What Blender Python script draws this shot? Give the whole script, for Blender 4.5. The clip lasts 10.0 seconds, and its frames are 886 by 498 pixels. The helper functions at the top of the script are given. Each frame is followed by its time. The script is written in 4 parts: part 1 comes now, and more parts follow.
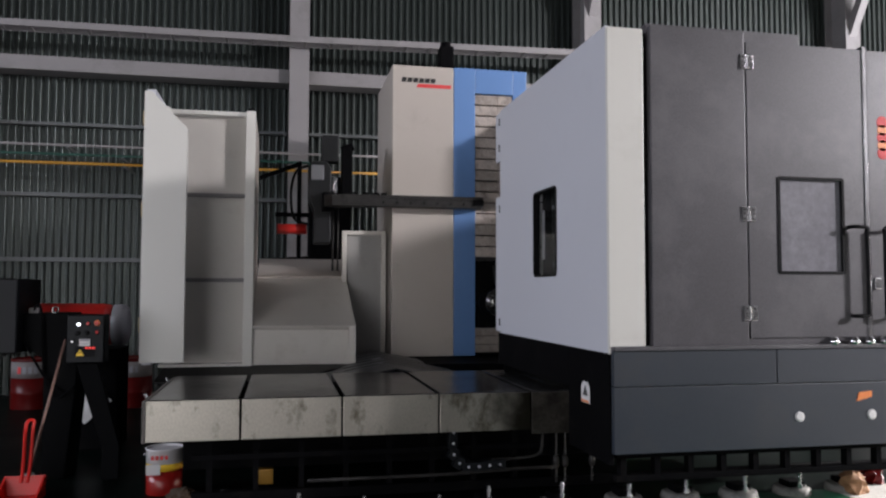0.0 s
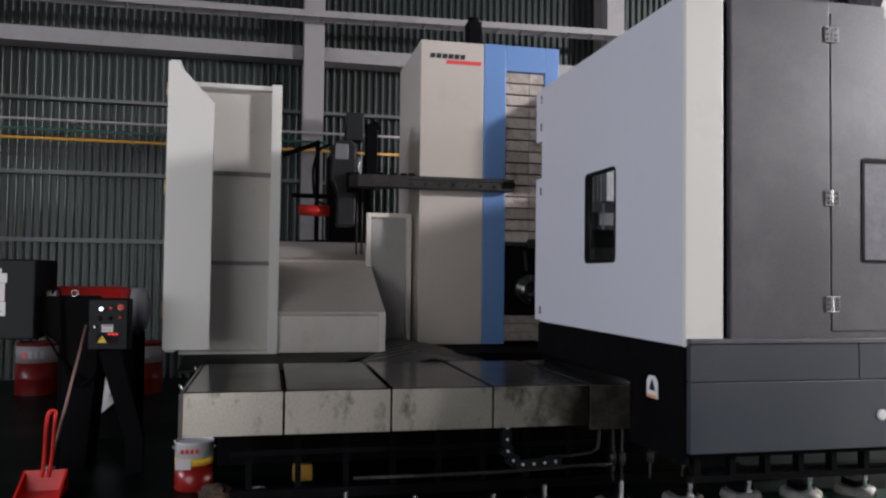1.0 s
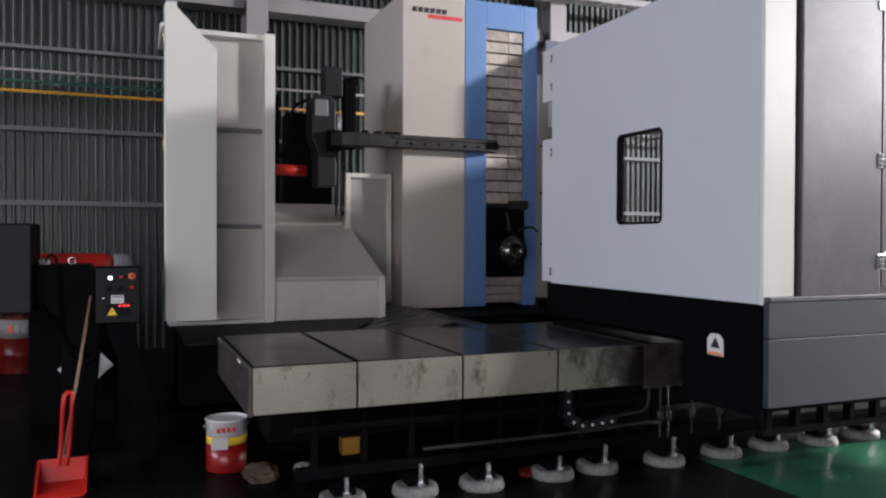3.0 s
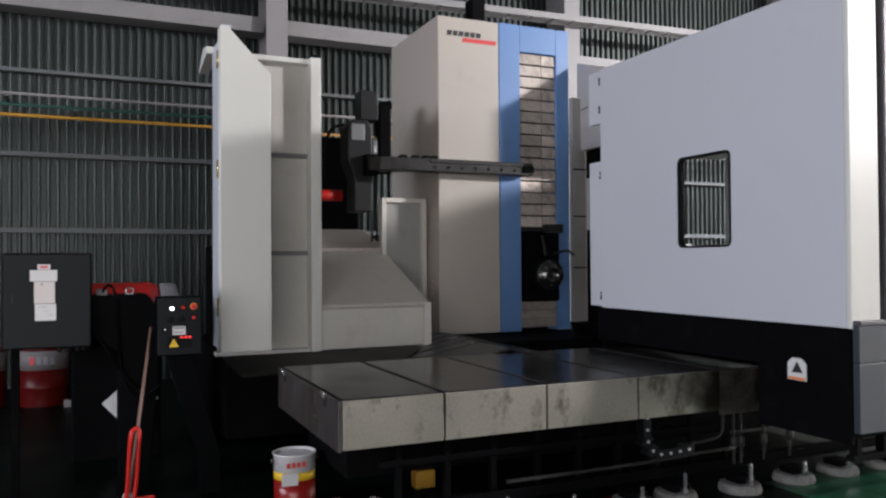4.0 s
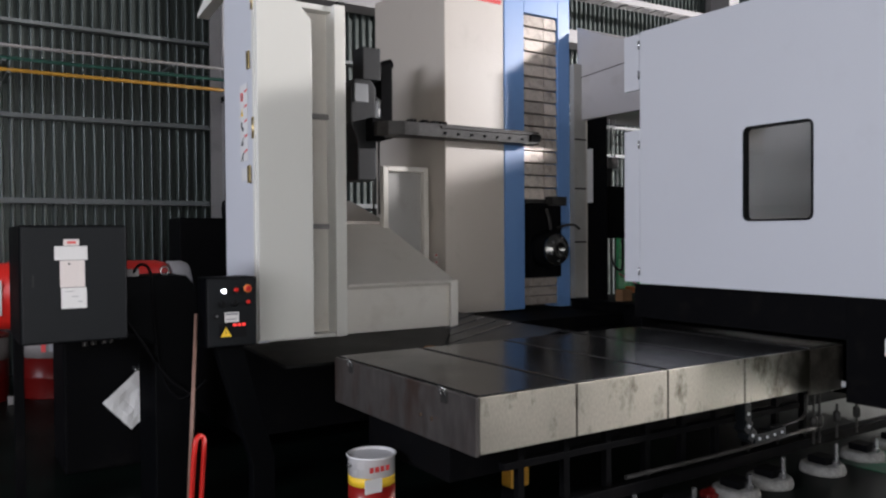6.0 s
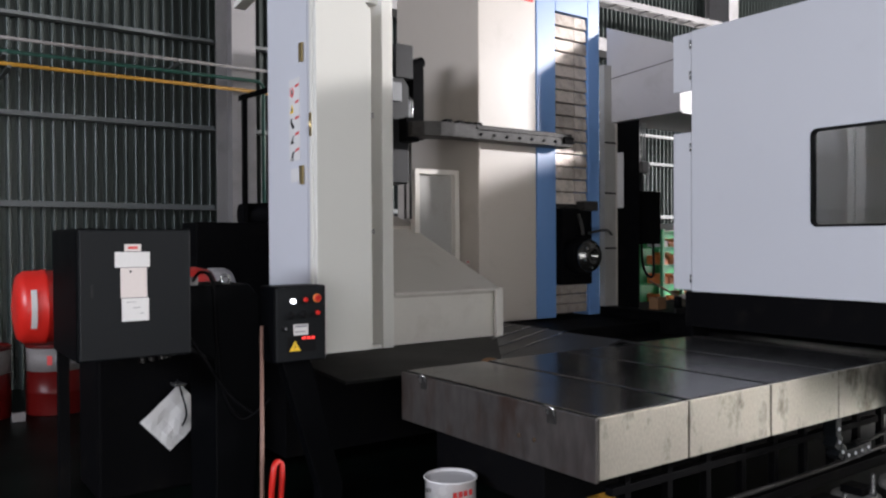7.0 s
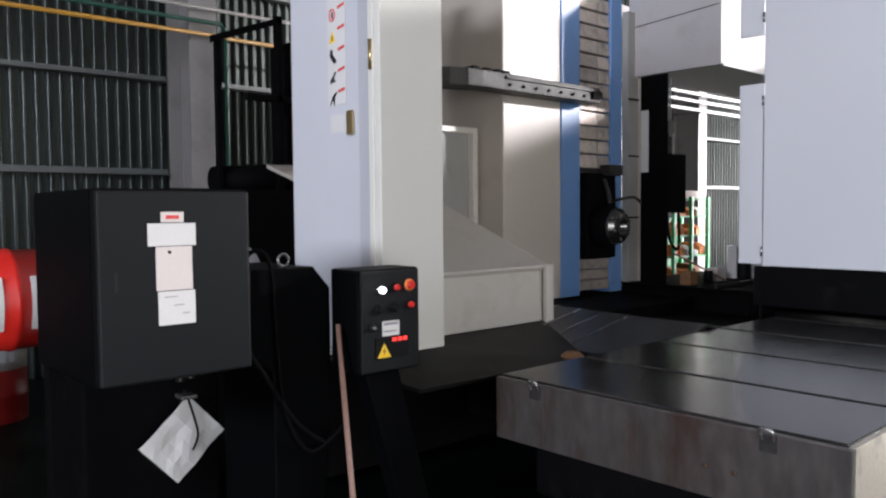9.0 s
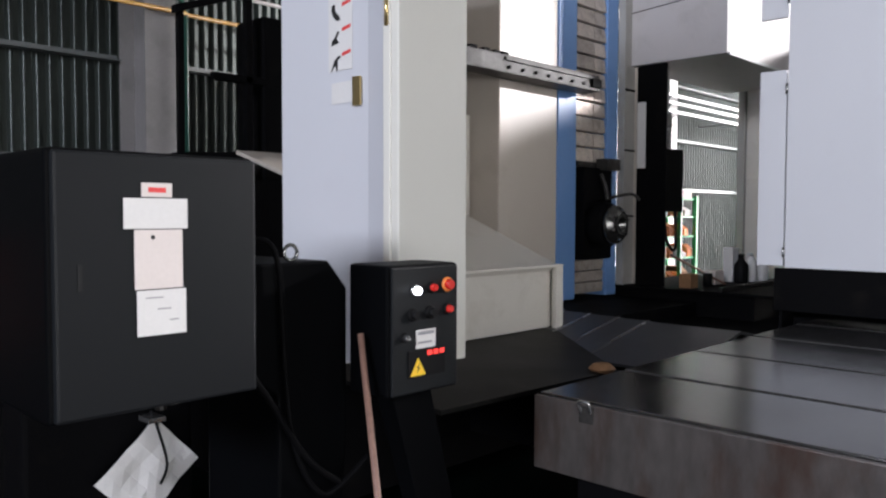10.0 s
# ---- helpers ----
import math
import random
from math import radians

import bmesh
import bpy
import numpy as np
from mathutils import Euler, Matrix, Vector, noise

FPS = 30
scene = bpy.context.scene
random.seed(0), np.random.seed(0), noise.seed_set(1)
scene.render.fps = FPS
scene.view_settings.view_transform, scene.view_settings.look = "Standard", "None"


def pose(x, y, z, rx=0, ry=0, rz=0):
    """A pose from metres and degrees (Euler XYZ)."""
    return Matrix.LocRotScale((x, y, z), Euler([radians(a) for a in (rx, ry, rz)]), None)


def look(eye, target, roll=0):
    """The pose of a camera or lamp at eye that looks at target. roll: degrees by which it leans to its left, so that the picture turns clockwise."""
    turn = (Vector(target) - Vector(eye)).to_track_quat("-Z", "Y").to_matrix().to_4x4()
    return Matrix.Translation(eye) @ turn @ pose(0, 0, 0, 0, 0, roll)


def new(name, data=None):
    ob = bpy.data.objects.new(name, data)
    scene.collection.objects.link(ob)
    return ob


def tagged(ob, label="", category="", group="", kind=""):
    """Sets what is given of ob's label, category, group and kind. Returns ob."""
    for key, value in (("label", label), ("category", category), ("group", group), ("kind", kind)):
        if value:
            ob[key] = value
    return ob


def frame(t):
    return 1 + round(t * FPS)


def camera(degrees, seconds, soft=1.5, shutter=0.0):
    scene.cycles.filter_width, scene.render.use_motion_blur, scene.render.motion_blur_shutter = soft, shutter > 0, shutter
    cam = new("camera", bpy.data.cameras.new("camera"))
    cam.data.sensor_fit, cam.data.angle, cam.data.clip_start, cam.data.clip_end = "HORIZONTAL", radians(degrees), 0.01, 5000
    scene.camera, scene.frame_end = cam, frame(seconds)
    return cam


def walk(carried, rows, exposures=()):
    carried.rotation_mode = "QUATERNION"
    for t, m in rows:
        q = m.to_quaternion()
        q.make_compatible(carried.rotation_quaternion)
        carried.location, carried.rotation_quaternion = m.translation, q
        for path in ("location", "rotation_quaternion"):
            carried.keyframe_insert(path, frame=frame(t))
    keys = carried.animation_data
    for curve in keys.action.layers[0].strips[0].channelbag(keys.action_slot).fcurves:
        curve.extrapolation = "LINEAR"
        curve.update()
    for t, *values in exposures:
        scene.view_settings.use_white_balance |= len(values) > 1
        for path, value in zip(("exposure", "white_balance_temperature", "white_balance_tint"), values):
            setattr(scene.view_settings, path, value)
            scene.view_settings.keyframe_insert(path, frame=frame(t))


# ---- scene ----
cam = camera(59.2, 10.0, soft=2.3)
METRES, EYE, TILT, LEAN, TURN = 7.0, 1.62, 0.0, 0.0, -11.7
ROWS = [
    (0.0, 0.0, 0.0, 0.0, -0.01, 3.07, -0.14),
    (0.5, -0.0235, 0.0308, 0.0003, 2.14, 3.2, -0.15),
    (1.0, -0.065, 0.0537, 0.0008, -0.83, 1.96, -0.69),
    (1.5, -0.1056, 0.0733, 0.002, -5.81, 0.84, -0.25),
    (2.0, -0.147, 0.0977, 0.0014, -9.25, 0.91, -0.28),
    (2.5, -0.199, 0.0951, 0.0006, -11.44, 1.96, -1.02),
    (3.0, -0.2513, 0.1008, -0.0002, -10.67, -0.76, -0.19),
    (4.5, -0.3753, 0.17, 0.0044, -14.24, 1.48, 0.62),
    (5.0, -0.4107, 0.2144, 0.004, -16.79, 0.87, 0.45),
    (5.5, -0.4552, 0.2428, 0.0039, -18.24, 0.83, -0.1),
    (6.0, -0.5018, 0.2732, 0.0041, -21.4, -1.03, 0.4),
    (7.5, -0.5887, 0.4041, 0.0031, -25.04, -0.45, 0.51),
    (8.0, -0.5998, 0.4574, 0.0008, -26.53, -0.99, 1.06),
    (8.5, -0.6112, 0.5037, -0.0028, -26.78, -1.57, 0.44),
    (9.0, -0.6237, 0.5508, 0.0018, -30.44, -2.74, 0.51),
    (9.5, -0.6184, 0.5984, -0.0026, -32.44, -2.39, 0.94),
    (10.0, -0.6187, 0.6492, -0.0078, -34.29, -2.51, -0.17),
]
walk(cam, [(t, pose(0, 0, EYE, TILT, LEAN, TURN) @ pose(METRES * x, METRES * y, METRES * z, 90 + pitch, roll, yaw)) for t, x, y, z, yaw, pitch, roll in ROWS], exposures=[(0.0, 1.3, 6250, 14), (2.5, 1.5, 6250, 13), (5.0, 1.65, 6350, 11), (7.5, 2.0, 6350, 11), (10.0, 2.15, 6350, 11)])

# ---- world and large lights ----
world = bpy.data.worlds.new("sky")
scene.world = world
world.use_nodes = True
sky = world.node_tree.nodes.new("ShaderNodeTexSky")
sky.sky_type = "NISHITA"
sky.sun_disc = False
SUN_DIR = Vector((-0.94, -0.06, -0.305)).normalized()
sky.sun_elevation = math.asin(-SUN_DIR.z)
sky.sun_rotation = math.atan2(-SUN_DIR.x, -SUN_DIR.y)
world.node_tree.links.new(sky.outputs[0], world.node_tree.nodes["Background"].inputs[0])
world.node_tree.nodes["Background"].inputs[1].default_value = 0.05
sun = new("sun", bpy.data.lights.new("sun", "SUN"))
sun.data.energy, sun.data.angle, sun.data.color = 5.0, radians(0.5), (1.0, 0.95, 0.88)
sun.matrix_world = look((0, 0, 0), SUN_DIR)


def opening_light(name, eye, target, sx, sy, watts, color):
    lamp = new(name, bpy.data.lights.new(name, "AREA"))
    lamp.data.shape, lamp.data.size, lamp.data.size_y = "RECTANGLE", sx, sy
    lamp.data.energy, lamp.data.color = watts, color
    lamp.matrix_world = look(eye, target)
    return lamp


# Unseen east opening, added to brighten the wall and header at right.
opening_light("east_fill_light", (18.9, 7.0, 2.6), (8, 8.6, 2.4), 9.0, 5.0, 850, (1.0, 0.97, 0.97))
opening_light("south_high_window", (17.2, -4.4, 7.0), (16.5, 8.0, 6.2), 2.6, 0.6, 1950, (1.0, 0.96, 0.96))
opening_light("west_window_daylight", (-13.9, 4.6, 5.3), (2.1, 5.8, 2.0), 6.8, 1.9, 370, (0.88, 0.90, 1.0))
# Unseen south opening, added as front fill for the lower machine faces.
opening_light("south_front_fill", (-6.2, -4.4, 2.2), (-1.5, 8, 1.6), 8.0, 4.2, 185, (1.0, 0.97, 0.97))



# ---- materials ----
def mat(name, color, rough=0.5, metal=0.0, vary=0.12, grain=40.0, blotch=1.5, bump=0.02, stain=None, stain_at=0.62, spec=0.5, pieces=0.0, stretch=None, fade=0.24):
    m = bpy.data.materials.new(name)
    m.use_nodes = True
    nt = m.node_tree
    n, l = nt.nodes, nt.links
    b = n["Principled BSDF"]
    b.inputs["Metallic"].default_value = metal
    b.inputs["Specular IOR Level"].default_value = spec
    co = n.new("ShaderNodeTexCoord")
    big, fine = n.new("ShaderNodeTexNoise"), n.new("ShaderNodeTexNoise")
    big.inputs["Scale"].default_value, big.inputs["Detail"].default_value = blotch, 6
    fine.inputs["Scale"].default_value, fine.inputs["Detail"].default_value = grain, 4
    place = co.outputs["Object"]
    if stretch:
        mp = n.new("ShaderNodeMapping")
        mp.inputs["Scale"].default_value = stretch
        l.new(place, mp.inputs["Vector"])
        place = mp.outputs[0]
    for t in (big, fine):
        l.new(place, t.inputs["Vector"])
    dark, light = [c * (1 - vary) for c in color], [min(1, c * (1 + vary)) for c in color]
    mix = n.new("ShaderNodeMix")
    mix.data_type = "RGBA"
    mix.inputs[6].default_value, mix.inputs[7].default_value = (*dark, 1), (*light, 1)
    l.new(big.outputs["Fac"], mix.inputs[0])
    last = mix.outputs[2]
    g = n.new("ShaderNodeMix")
    g.data_type, g.blend_type = "RGBA", "MULTIPLY"
    g.inputs[0].default_value = min(1.0, vary * 2.5)
    l.new(last, g.inputs[6])
    l.new(fine.outputs["Fac"], g.inputs[7])
    gain = n.new("ShaderNodeMix")
    gain.data_type, gain.blend_type = "RGBA", "MULTIPLY"
    gain.inputs[0].default_value = 1.0
    k = 1 + 0.5 * min(1.0, vary * 2.5)
    gain.inputs[7].default_value = (k, k, k, 1)
    l.new(g.outputs[2], gain.inputs[6])
    last = gain.outputs[2]
    if stain:
        s = n.new("ShaderNodeTexNoise")
        s.inputs["Scale"].default_value, s.inputs["Detail"].default_value, s.inputs["Roughness"].default_value = blotch * 2.2, 8, 0.65
        s.inputs["Distortion"].default_value = 0.15
        l.new(place, s.inputs["Vector"])
        r = n.new("ShaderNodeMapRange")
        r.inputs[1].default_value, r.inputs[2].default_value = stain_at - fade / 3, stain_at + fade
        l.new(s.outputs["Fac"], r.inputs[0])
        sm = n.new("ShaderNodeMix")
        sm.data_type = "RGBA"
        sm.inputs[7].default_value = (*stain, 1)
        l.new(r.outputs[0], sm.inputs[0])
        l.new(last, sm.inputs[6])
        last = sm.outputs[2]
    if pieces:
        oi = n.new("ShaderNodeObjectInfo")
        pr = n.new("ShaderNodeMapRange")
        pr.inputs[3].default_value, pr.inputs[4].default_value = 1 - pieces, 1 + pieces
        l.new(oi.outputs["Random"], pr.inputs[0])
        pm = n.new("ShaderNodeVectorMath")
        pm.operation = "SCALE"
        l.new(last, pm.inputs[0])
        l.new(pr.outputs[0], pm.inputs[3])
        last = pm.outputs[0]
    l.new(last, b.inputs["Base Color"])
    rr = n.new("ShaderNodeMapRange")
    rr.inputs[3].default_value, rr.inputs[4].default_value = max(0.03, rough - 0.1), min(1, rough + 0.1)
    l.new(big.outputs["Fac"], rr.inputs[0])
    l.new(rr.outputs[0], b.inputs["Roughness"])
    bp = n.new("ShaderNodeBump")
    bp.inputs["Strength"].default_value, bp.inputs["Distance"].default_value = bump * 4, 0.01
    l.new(fine.outputs["Fac"], bp.inputs["Height"])
    l.new(bp.outputs[0], b.inputs["Normal"])
    return m


def glow(name, color, strength):
    m = bpy.data.materials.new(name)
    m.use_nodes = True
    b = m.node_tree.nodes["Principled BSDF"]
    b.inputs["Base Color"].default_value = (*color, 1)
    b.inputs["Emission Color"].default_value = (*color, 1)
    b.inputs["Emission Strength"].default_value = strength
    return m


def glass_mat(name, tint=(0.9, 0.92, 0.94)):
    m = bpy.data.materials.new(name)
    m.use_nodes = True
    nt = m.node_tree
    b = nt.nodes["Principled BSDF"]
    nt.nodes.remove(b)
    tr, gl, mx = (nt.nodes.new("ShaderNode" + k) for k in ("BsdfTransparent", "BsdfGlossy", "MixShader"))
    tr.inputs[0].default_value = (*tint, 1)
    gl.inputs["Roughness"].default_value = 0.03
    mx.inputs[0].default_value = 0.09
    nt.links.new(tr.outputs[0], mx.inputs[1])
    nt.links.new(gl.outputs[0], mx.inputs[2])
    nt.links.new(mx.outputs[0], nt.nodes["Material Output"].inputs[0])
    return m


M_BEIGE = mat("beige_enamel", (0.465, 0.42, 0.37), 0.4, vary=0.06, grain=220, blotch=0.9, bump=0.006, stain=(0.36, 0.315, 0.265), stain_at=0.64)
M_CREAM = mat("cream_enamel", (0.65, 0.64, 0.59), 0.4, vary=0.04, grain=220, blotch=0.8, bump=0.006, stain=(0.55, 0.535, 0.48), stain_at=0.68)
M_LILAC = mat("pale_grey_enamel", (0.55, 0.56, 0.60), 0.42, vary=0.03, grain=260, blotch=0.7, bump=0.005, stain=(0.50, 0.50, 0.54), stain_at=0.68)
M_SKIRT = mat("oily_beige_enamel", (0.60, 0.57, 0.515), 0.38, vary=0.07, grain=160, blotch=1.6, bump=0.008, stain=(0.46, 0.42, 0.365), stain_at=0.64)
M_BLUE = mat("blue_enamel", (0.13, 0.25, 0.50), 0.36, vary=0.06, grain=200, blotch=1.0, bump=0.006, stain=(0.09, 0.16, 0.32), stain_at=0.66)
M_CHAR = mat("charcoal_door_paint", (0.075, 0.071, 0.077), 0.42, metal=0.0, spec=0.48, vary=0.25, grain=90, blotch=0.9, bump=0.008, stain=(0.12, 0.115, 0.122), stain_at=0.56)
M_PANELG = mat("grey_green_enamel", (0.33, 0.32, 0.30), 0.42, vary=0.07, grain=160, blotch=1.4, bump=0.006, stain=(0.24, 0.225, 0.2), stain_at=0.6)
M_HEADER = mat("dusty_grey_enamel", (0.42, 0.40, 0.40), 0.45, vary=0.06, grain=200, blotch=1.2, bump=0.006, stain=(0.33, 0.305, 0.29), stain_at=0.62)
M_NAVY = mat("dark_base_paint", (0.026, 0.033, 0.043), 0.45, vary=0.12, grain=90, blotch=1.3, bump=0.01, stain=(0.035, 0.038, 0.042), stain_at=0.6)
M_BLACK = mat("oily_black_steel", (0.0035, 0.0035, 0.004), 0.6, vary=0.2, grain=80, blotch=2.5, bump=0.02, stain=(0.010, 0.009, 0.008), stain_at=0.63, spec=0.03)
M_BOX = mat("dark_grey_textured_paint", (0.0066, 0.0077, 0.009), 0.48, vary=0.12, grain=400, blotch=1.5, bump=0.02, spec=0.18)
M_RUBBER = mat("black_rubber", (0.005, 0.005, 0.0055), 0.6, vary=0.1, bump=0.01, spec=0.12)
# Near-black copy of M_BOX: shade on the box sides put into the colour.
M_BLACKBOX = mat("shade_dark_textured_paint", (0.002, 0.0022, 0.0027), 0.5, vary=0.1, grain=300, blotch=1.5, bump=0.02, spec=0.04)
M_TIN = mat("white_printed_tin", (0.70, 0.68, 0.68), 0.25, vary=0.05, grain=60, blotch=6, bump=0.004)
M_TABLE = mat("worn_cast_table_side", (0.50, 0.47, 0.40), 0.42, metal=0.8, vary=0.14, grain=60, blotch=2.4, bump=0.015, stain=(0.10, 0.09, 0.055), stain_at=0.575, stretch=(1.3, 1, 0.8), fade=0.14)
M_TABLEOIL = mat("oil_soaked_table_side", (0.50, 0.47, 0.40), 0.42, metal=0.8, vary=0.14, grain=60, blotch=2.4, bump=0.015, stain=(0.10, 0.09, 0.055), stain_at=0.54, stretch=(1.3, 1, 0.8), fade=0.14)


def oil_spill(m, start, spread, color):
    """Dark oil that has run over one end of the part, with a ragged edge."""
    n, l = m.node_tree.nodes, m.node_tree.links
    b = n["Principled BSDF"]
    co, sep, ns = n.new("ShaderNodeTexCoord"), n.new("ShaderNodeSeparateXYZ"), n.new("ShaderNodeTexNoise")
    ns.inputs["Scale"].default_value, ns.inputs["Detail"].default_value = 5.0, 6
    l.new(co.outputs["Object"], sep.inputs[0])
    l.new(co.outputs["Object"], ns.inputs["Vector"])
    add, mr, mx = n.new("ShaderNodeMath"), n.new("ShaderNodeMapRange"), n.new("ShaderNodeMix")
    add.operation = "MULTIPLY_ADD"
    add.inputs[1].default_value = 0.5
    l.new(ns.outputs["Fac"], add.inputs[0])
    l.new(sep.outputs[0], add.inputs[2])
    mr.interpolation_type = "SMOOTHSTEP"
    mr.inputs[1].default_value, mr.inputs[2].default_value = start + 0.25, start + spread + 0.25
    l.new(add.outputs[0], mr.inputs[0])
    mx.data_type = "RGBA"
    mx.inputs[7].default_value = (*color, 1)
    l.new(mr.outputs[0], mx.inputs[0])
    l.new(b.inputs["Base Color"].links[0].from_socket, mx.inputs[6])
    l.new(mx.outputs[2], b.inputs["Base Color"])


oil_spill(M_TABLEOIL, 0.72, 0.45, (0.028, 0.025, 0.017))
M_OILED = mat("oil_blackened_steel", (0.10, 0.09, 0.075), 0.4, metal=0.6, vary=0.3, grain=40, blotch=3.0, bump=0.015, stain=(0.02, 0.018, 0.015), stain_at=0.45)
M_TABTOP = mat("oily_table_top", (0.058, 0.056, 0.055), 0.20, metal=0.7, vary=0.16, grain=45, blotch=2.2, bump=0.012, stain=(0.04, 0.035, 0.033), stain_at=0.56)
# Rust streaks over a base darkened for the shade beside the pedestal.
M_RUSTSHADE = mat("rusty_shaded_table_end", (0.10, 0.09, 0.085), 0.38, metal=0.5, vary=0.28, grain=14, blotch=1.3, bump=0.015, stain=(0.05, 0.02, 0.01), stain_at=0.57, stretch=(1, 1.4, 0.5), fade=0.2)
M_WAY = mat("oiled_way_cover", (0.045, 0.045, 0.048), 0.33, metal=0.6, vary=0.2, grain=50, blotch=1.8, bump=0.012, stain=(0.1, 0.095, 0.09), stain_at=0.66)
M_APRON = mat("oily_dull_apron_sheet", (0.0075, 0.0073, 0.007), 0.5, metal=0.0, spec=0.12, vary=0.25, grain=50, blotch=1.8, bump=0.015, stain=(0.045, 0.04, 0.036), stain_at=0.67)
M_SLAT = mat("scuffed_steel_slat", (0.50, 0.44, 0.39), 0.42, metal=0.35, vary=0.2, grain=70, blotch=5, bump=0.01, stain=(0.15, 0.125, 0.105), stain_at=0.56, pieces=0.2)
M_STEEL = mat("machined_steel", (0.42, 0.42, 0.42), 0.25, metal=0.9, vary=0.1, grain=80, blotch=4, bump=0.006)
M_ARM = mat("grimy_grey_steel", (0.036, 0.034, 0.032), 0.5, metal=0.2, vary=0.3, grain=60, blotch=7, bump=0.02, stain=(0.010, 0.009, 0.008), stain_at=0.5, spec=0.3)
M_DARKGREY = mat("dark_grey_cast_paint", (0.013, 0.0135, 0.014), 0.45, vary=0.15, bump=0.012, spec=0.25)
M_PLATE = mat("dull_cover_plate", (0.16, 0.165, 0.17), 0.5, metal=0.3, vary=0.12, bump=0.006)
M_NOSE = mat("dark_polished_steel", (0.13, 0.13, 0.125), 0.2, metal=0.9, vary=0.2, grain=60, blotch=6, bump=0.006, stain=(0.03, 0.028, 0.025), stain_at=0.56)
M_SHEET = mat("galvanised_sheet", (0.036, 0.045, 0.041), 0.4, metal=0.42, vary=0.14, grain=18, blotch=0.7, bump=0.004, stain=(0.04, 0.047, 0.044), stain_at=0.62)
M_PRIMER = mat("grey_structural_paint", (0.21, 0.20, 0.20), 0.5, vary=0.1, grain=60, blotch=0.9, bump=0.01, stain=(0.13, 0.125, 0.12), stain_at=0.6)
M_GIRT = mat("dull_girt_paint", (0.10, 0.108, 0.108), 0.5, vary=0.12, bump=0.01)
# Walls and roof out of view, kept dark so little light bounces back.
M_PLASTER = mat("dark_unseen_wall", (0.07, 0.07, 0.07), 0.8, vary=0.15, grain=30, blotch=0.6, bump=0.03)
M_ROOF = mat("dark_roof_sheet", (0.04, 0.041, 0.04), 0.7, vary=0.15, grain=20, blotch=0.5, bump=0.02)
# Near-black floor: oil and the shade round the machine put into its colour.
M_FLOOR = mat("oily_shade_dark_floor", (0.0035, 0.007, 0.0055), 0.4, vary=0.25, grain=35, blotch=0.9, bump=0.012, spec=0.06, stain=(0.0015, 0.0018, 0.0016), stain_at=0.42)
M_LITFLOOR = mat("green_floor_paint", (0.006, 0.075, 0.035), 0.3, vary=0.25, grain=35, blotch=1.1, bump=0.01, spec=0.25, stain=(0.008, 0.012, 0.01), stain_at=0.56)
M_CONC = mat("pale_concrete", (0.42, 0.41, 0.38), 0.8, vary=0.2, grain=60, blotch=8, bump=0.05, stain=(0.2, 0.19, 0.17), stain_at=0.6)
# Pad concrete darker than M_CONC: part shadow put into the colour, oil too.
M_PAD = mat("oily_shaded_concrete", (0.23, 0.225, 0.21), 0.75, vary=0.25, grain=60, blotch=8, bump=0.05, stain=(0.09, 0.085, 0.08), stain_at=0.54)
# Drum band darkened in colour to stand for the dim light there.
M_DULLWHITE = mat("dimmed_white_band", (0.19, 0.175, 0.17), 0.6, vary=0.15, grain=60, blotch=5, bump=0.01)
M_YELLOW = mat("yellow_pipe_paint", (0.40, 0.21, 0.025), 0.4, vary=0.08, blotch=3)
M_GREENP = mat("green_pipe_paint", (0.014, 0.062, 0.045), 0.4, vary=0.1, blotch=3)
M_PIPE = mat("white_pipe_paint", (0.55, 0.56, 0.56), 0.4, vary=0.08, blotch=3)
M_RED = mat("red_plastic", (0.55, 0.018, 0.012), 0.35, vary=0.1, grain=120, blotch=4, bump=0.008)
M_REDSTEEL = mat("red_steel_paint", (0.085, 0.004, 0.0035), 0.35, vary=0.15, grain=90, blotch=4, bump=0.008, spec=0.2)
M_PAILRED = mat("red_printed_tin", (0.24, 0.010, 0.008), 0.3, vary=0.12, grain=90, blotch=4, bump=0.006)
M_BAG = mat("grimy_brown_paper", (0.05, 0.03, 0.016), 0.85, vary=0.25, blotch=8, bump=0.03)
M_WHITE = mat("white_paper", (0.63, 0.62, 0.61), 0.75, vary=0.04, grain=90, blotch=5, bump=0.01)
M_PINKP = mat("form_paper", (0.63, 0.57, 0.545), 0.75, vary=0.04, grain=90, blotch=5, bump=0.01)
M_INK = mat("grey_ink", (0.25, 0.25, 0.27), 0.7, vary=0.05)
M_BLACKINK = mat("black_lettering_paint", (0.012, 0.012, 0.012), 0.5, vary=0.05)
M_REDINK = mat("red_ink", (0.62, 0.05, 0.05), 0.6, vary=0.05)
M_YELINK = mat("warning_yellow", (0.85, 0.55, 0.03), 0.5, vary=0.05)
M_ORANGE = mat("orange_print", (0.75, 0.22, 0.05), 0.5, vary=0.05)
M_BRASS = mat("brass_plated_hinge", (0.55, 0.42, 0.20), 0.3, metal=0.9, vary=0.1, bump=0.004)
M_CHROME = mat("bright_chrome", (0.75, 0.75, 0.76), 0.16, metal=1.0, vary=0.04, bump=0.002)
M_WOOD = mat("stained_wood_pole", (0.22, 0.125, 0.095), 0.55, vary=0.2, grain=60, blotch=6, bump=0.03)
M_CARD = mat("brown_cardboard", (0.25, 0.13, 0.06), 0.8, vary=0.2, blotch=6, bump=0.02)
M_CABINET = mat("blue_grey_cabinet_paint", (0.045, 0.05, 0.06), 0.45, vary=0.1, grain=200, blotch=1.5, bump=0.008)
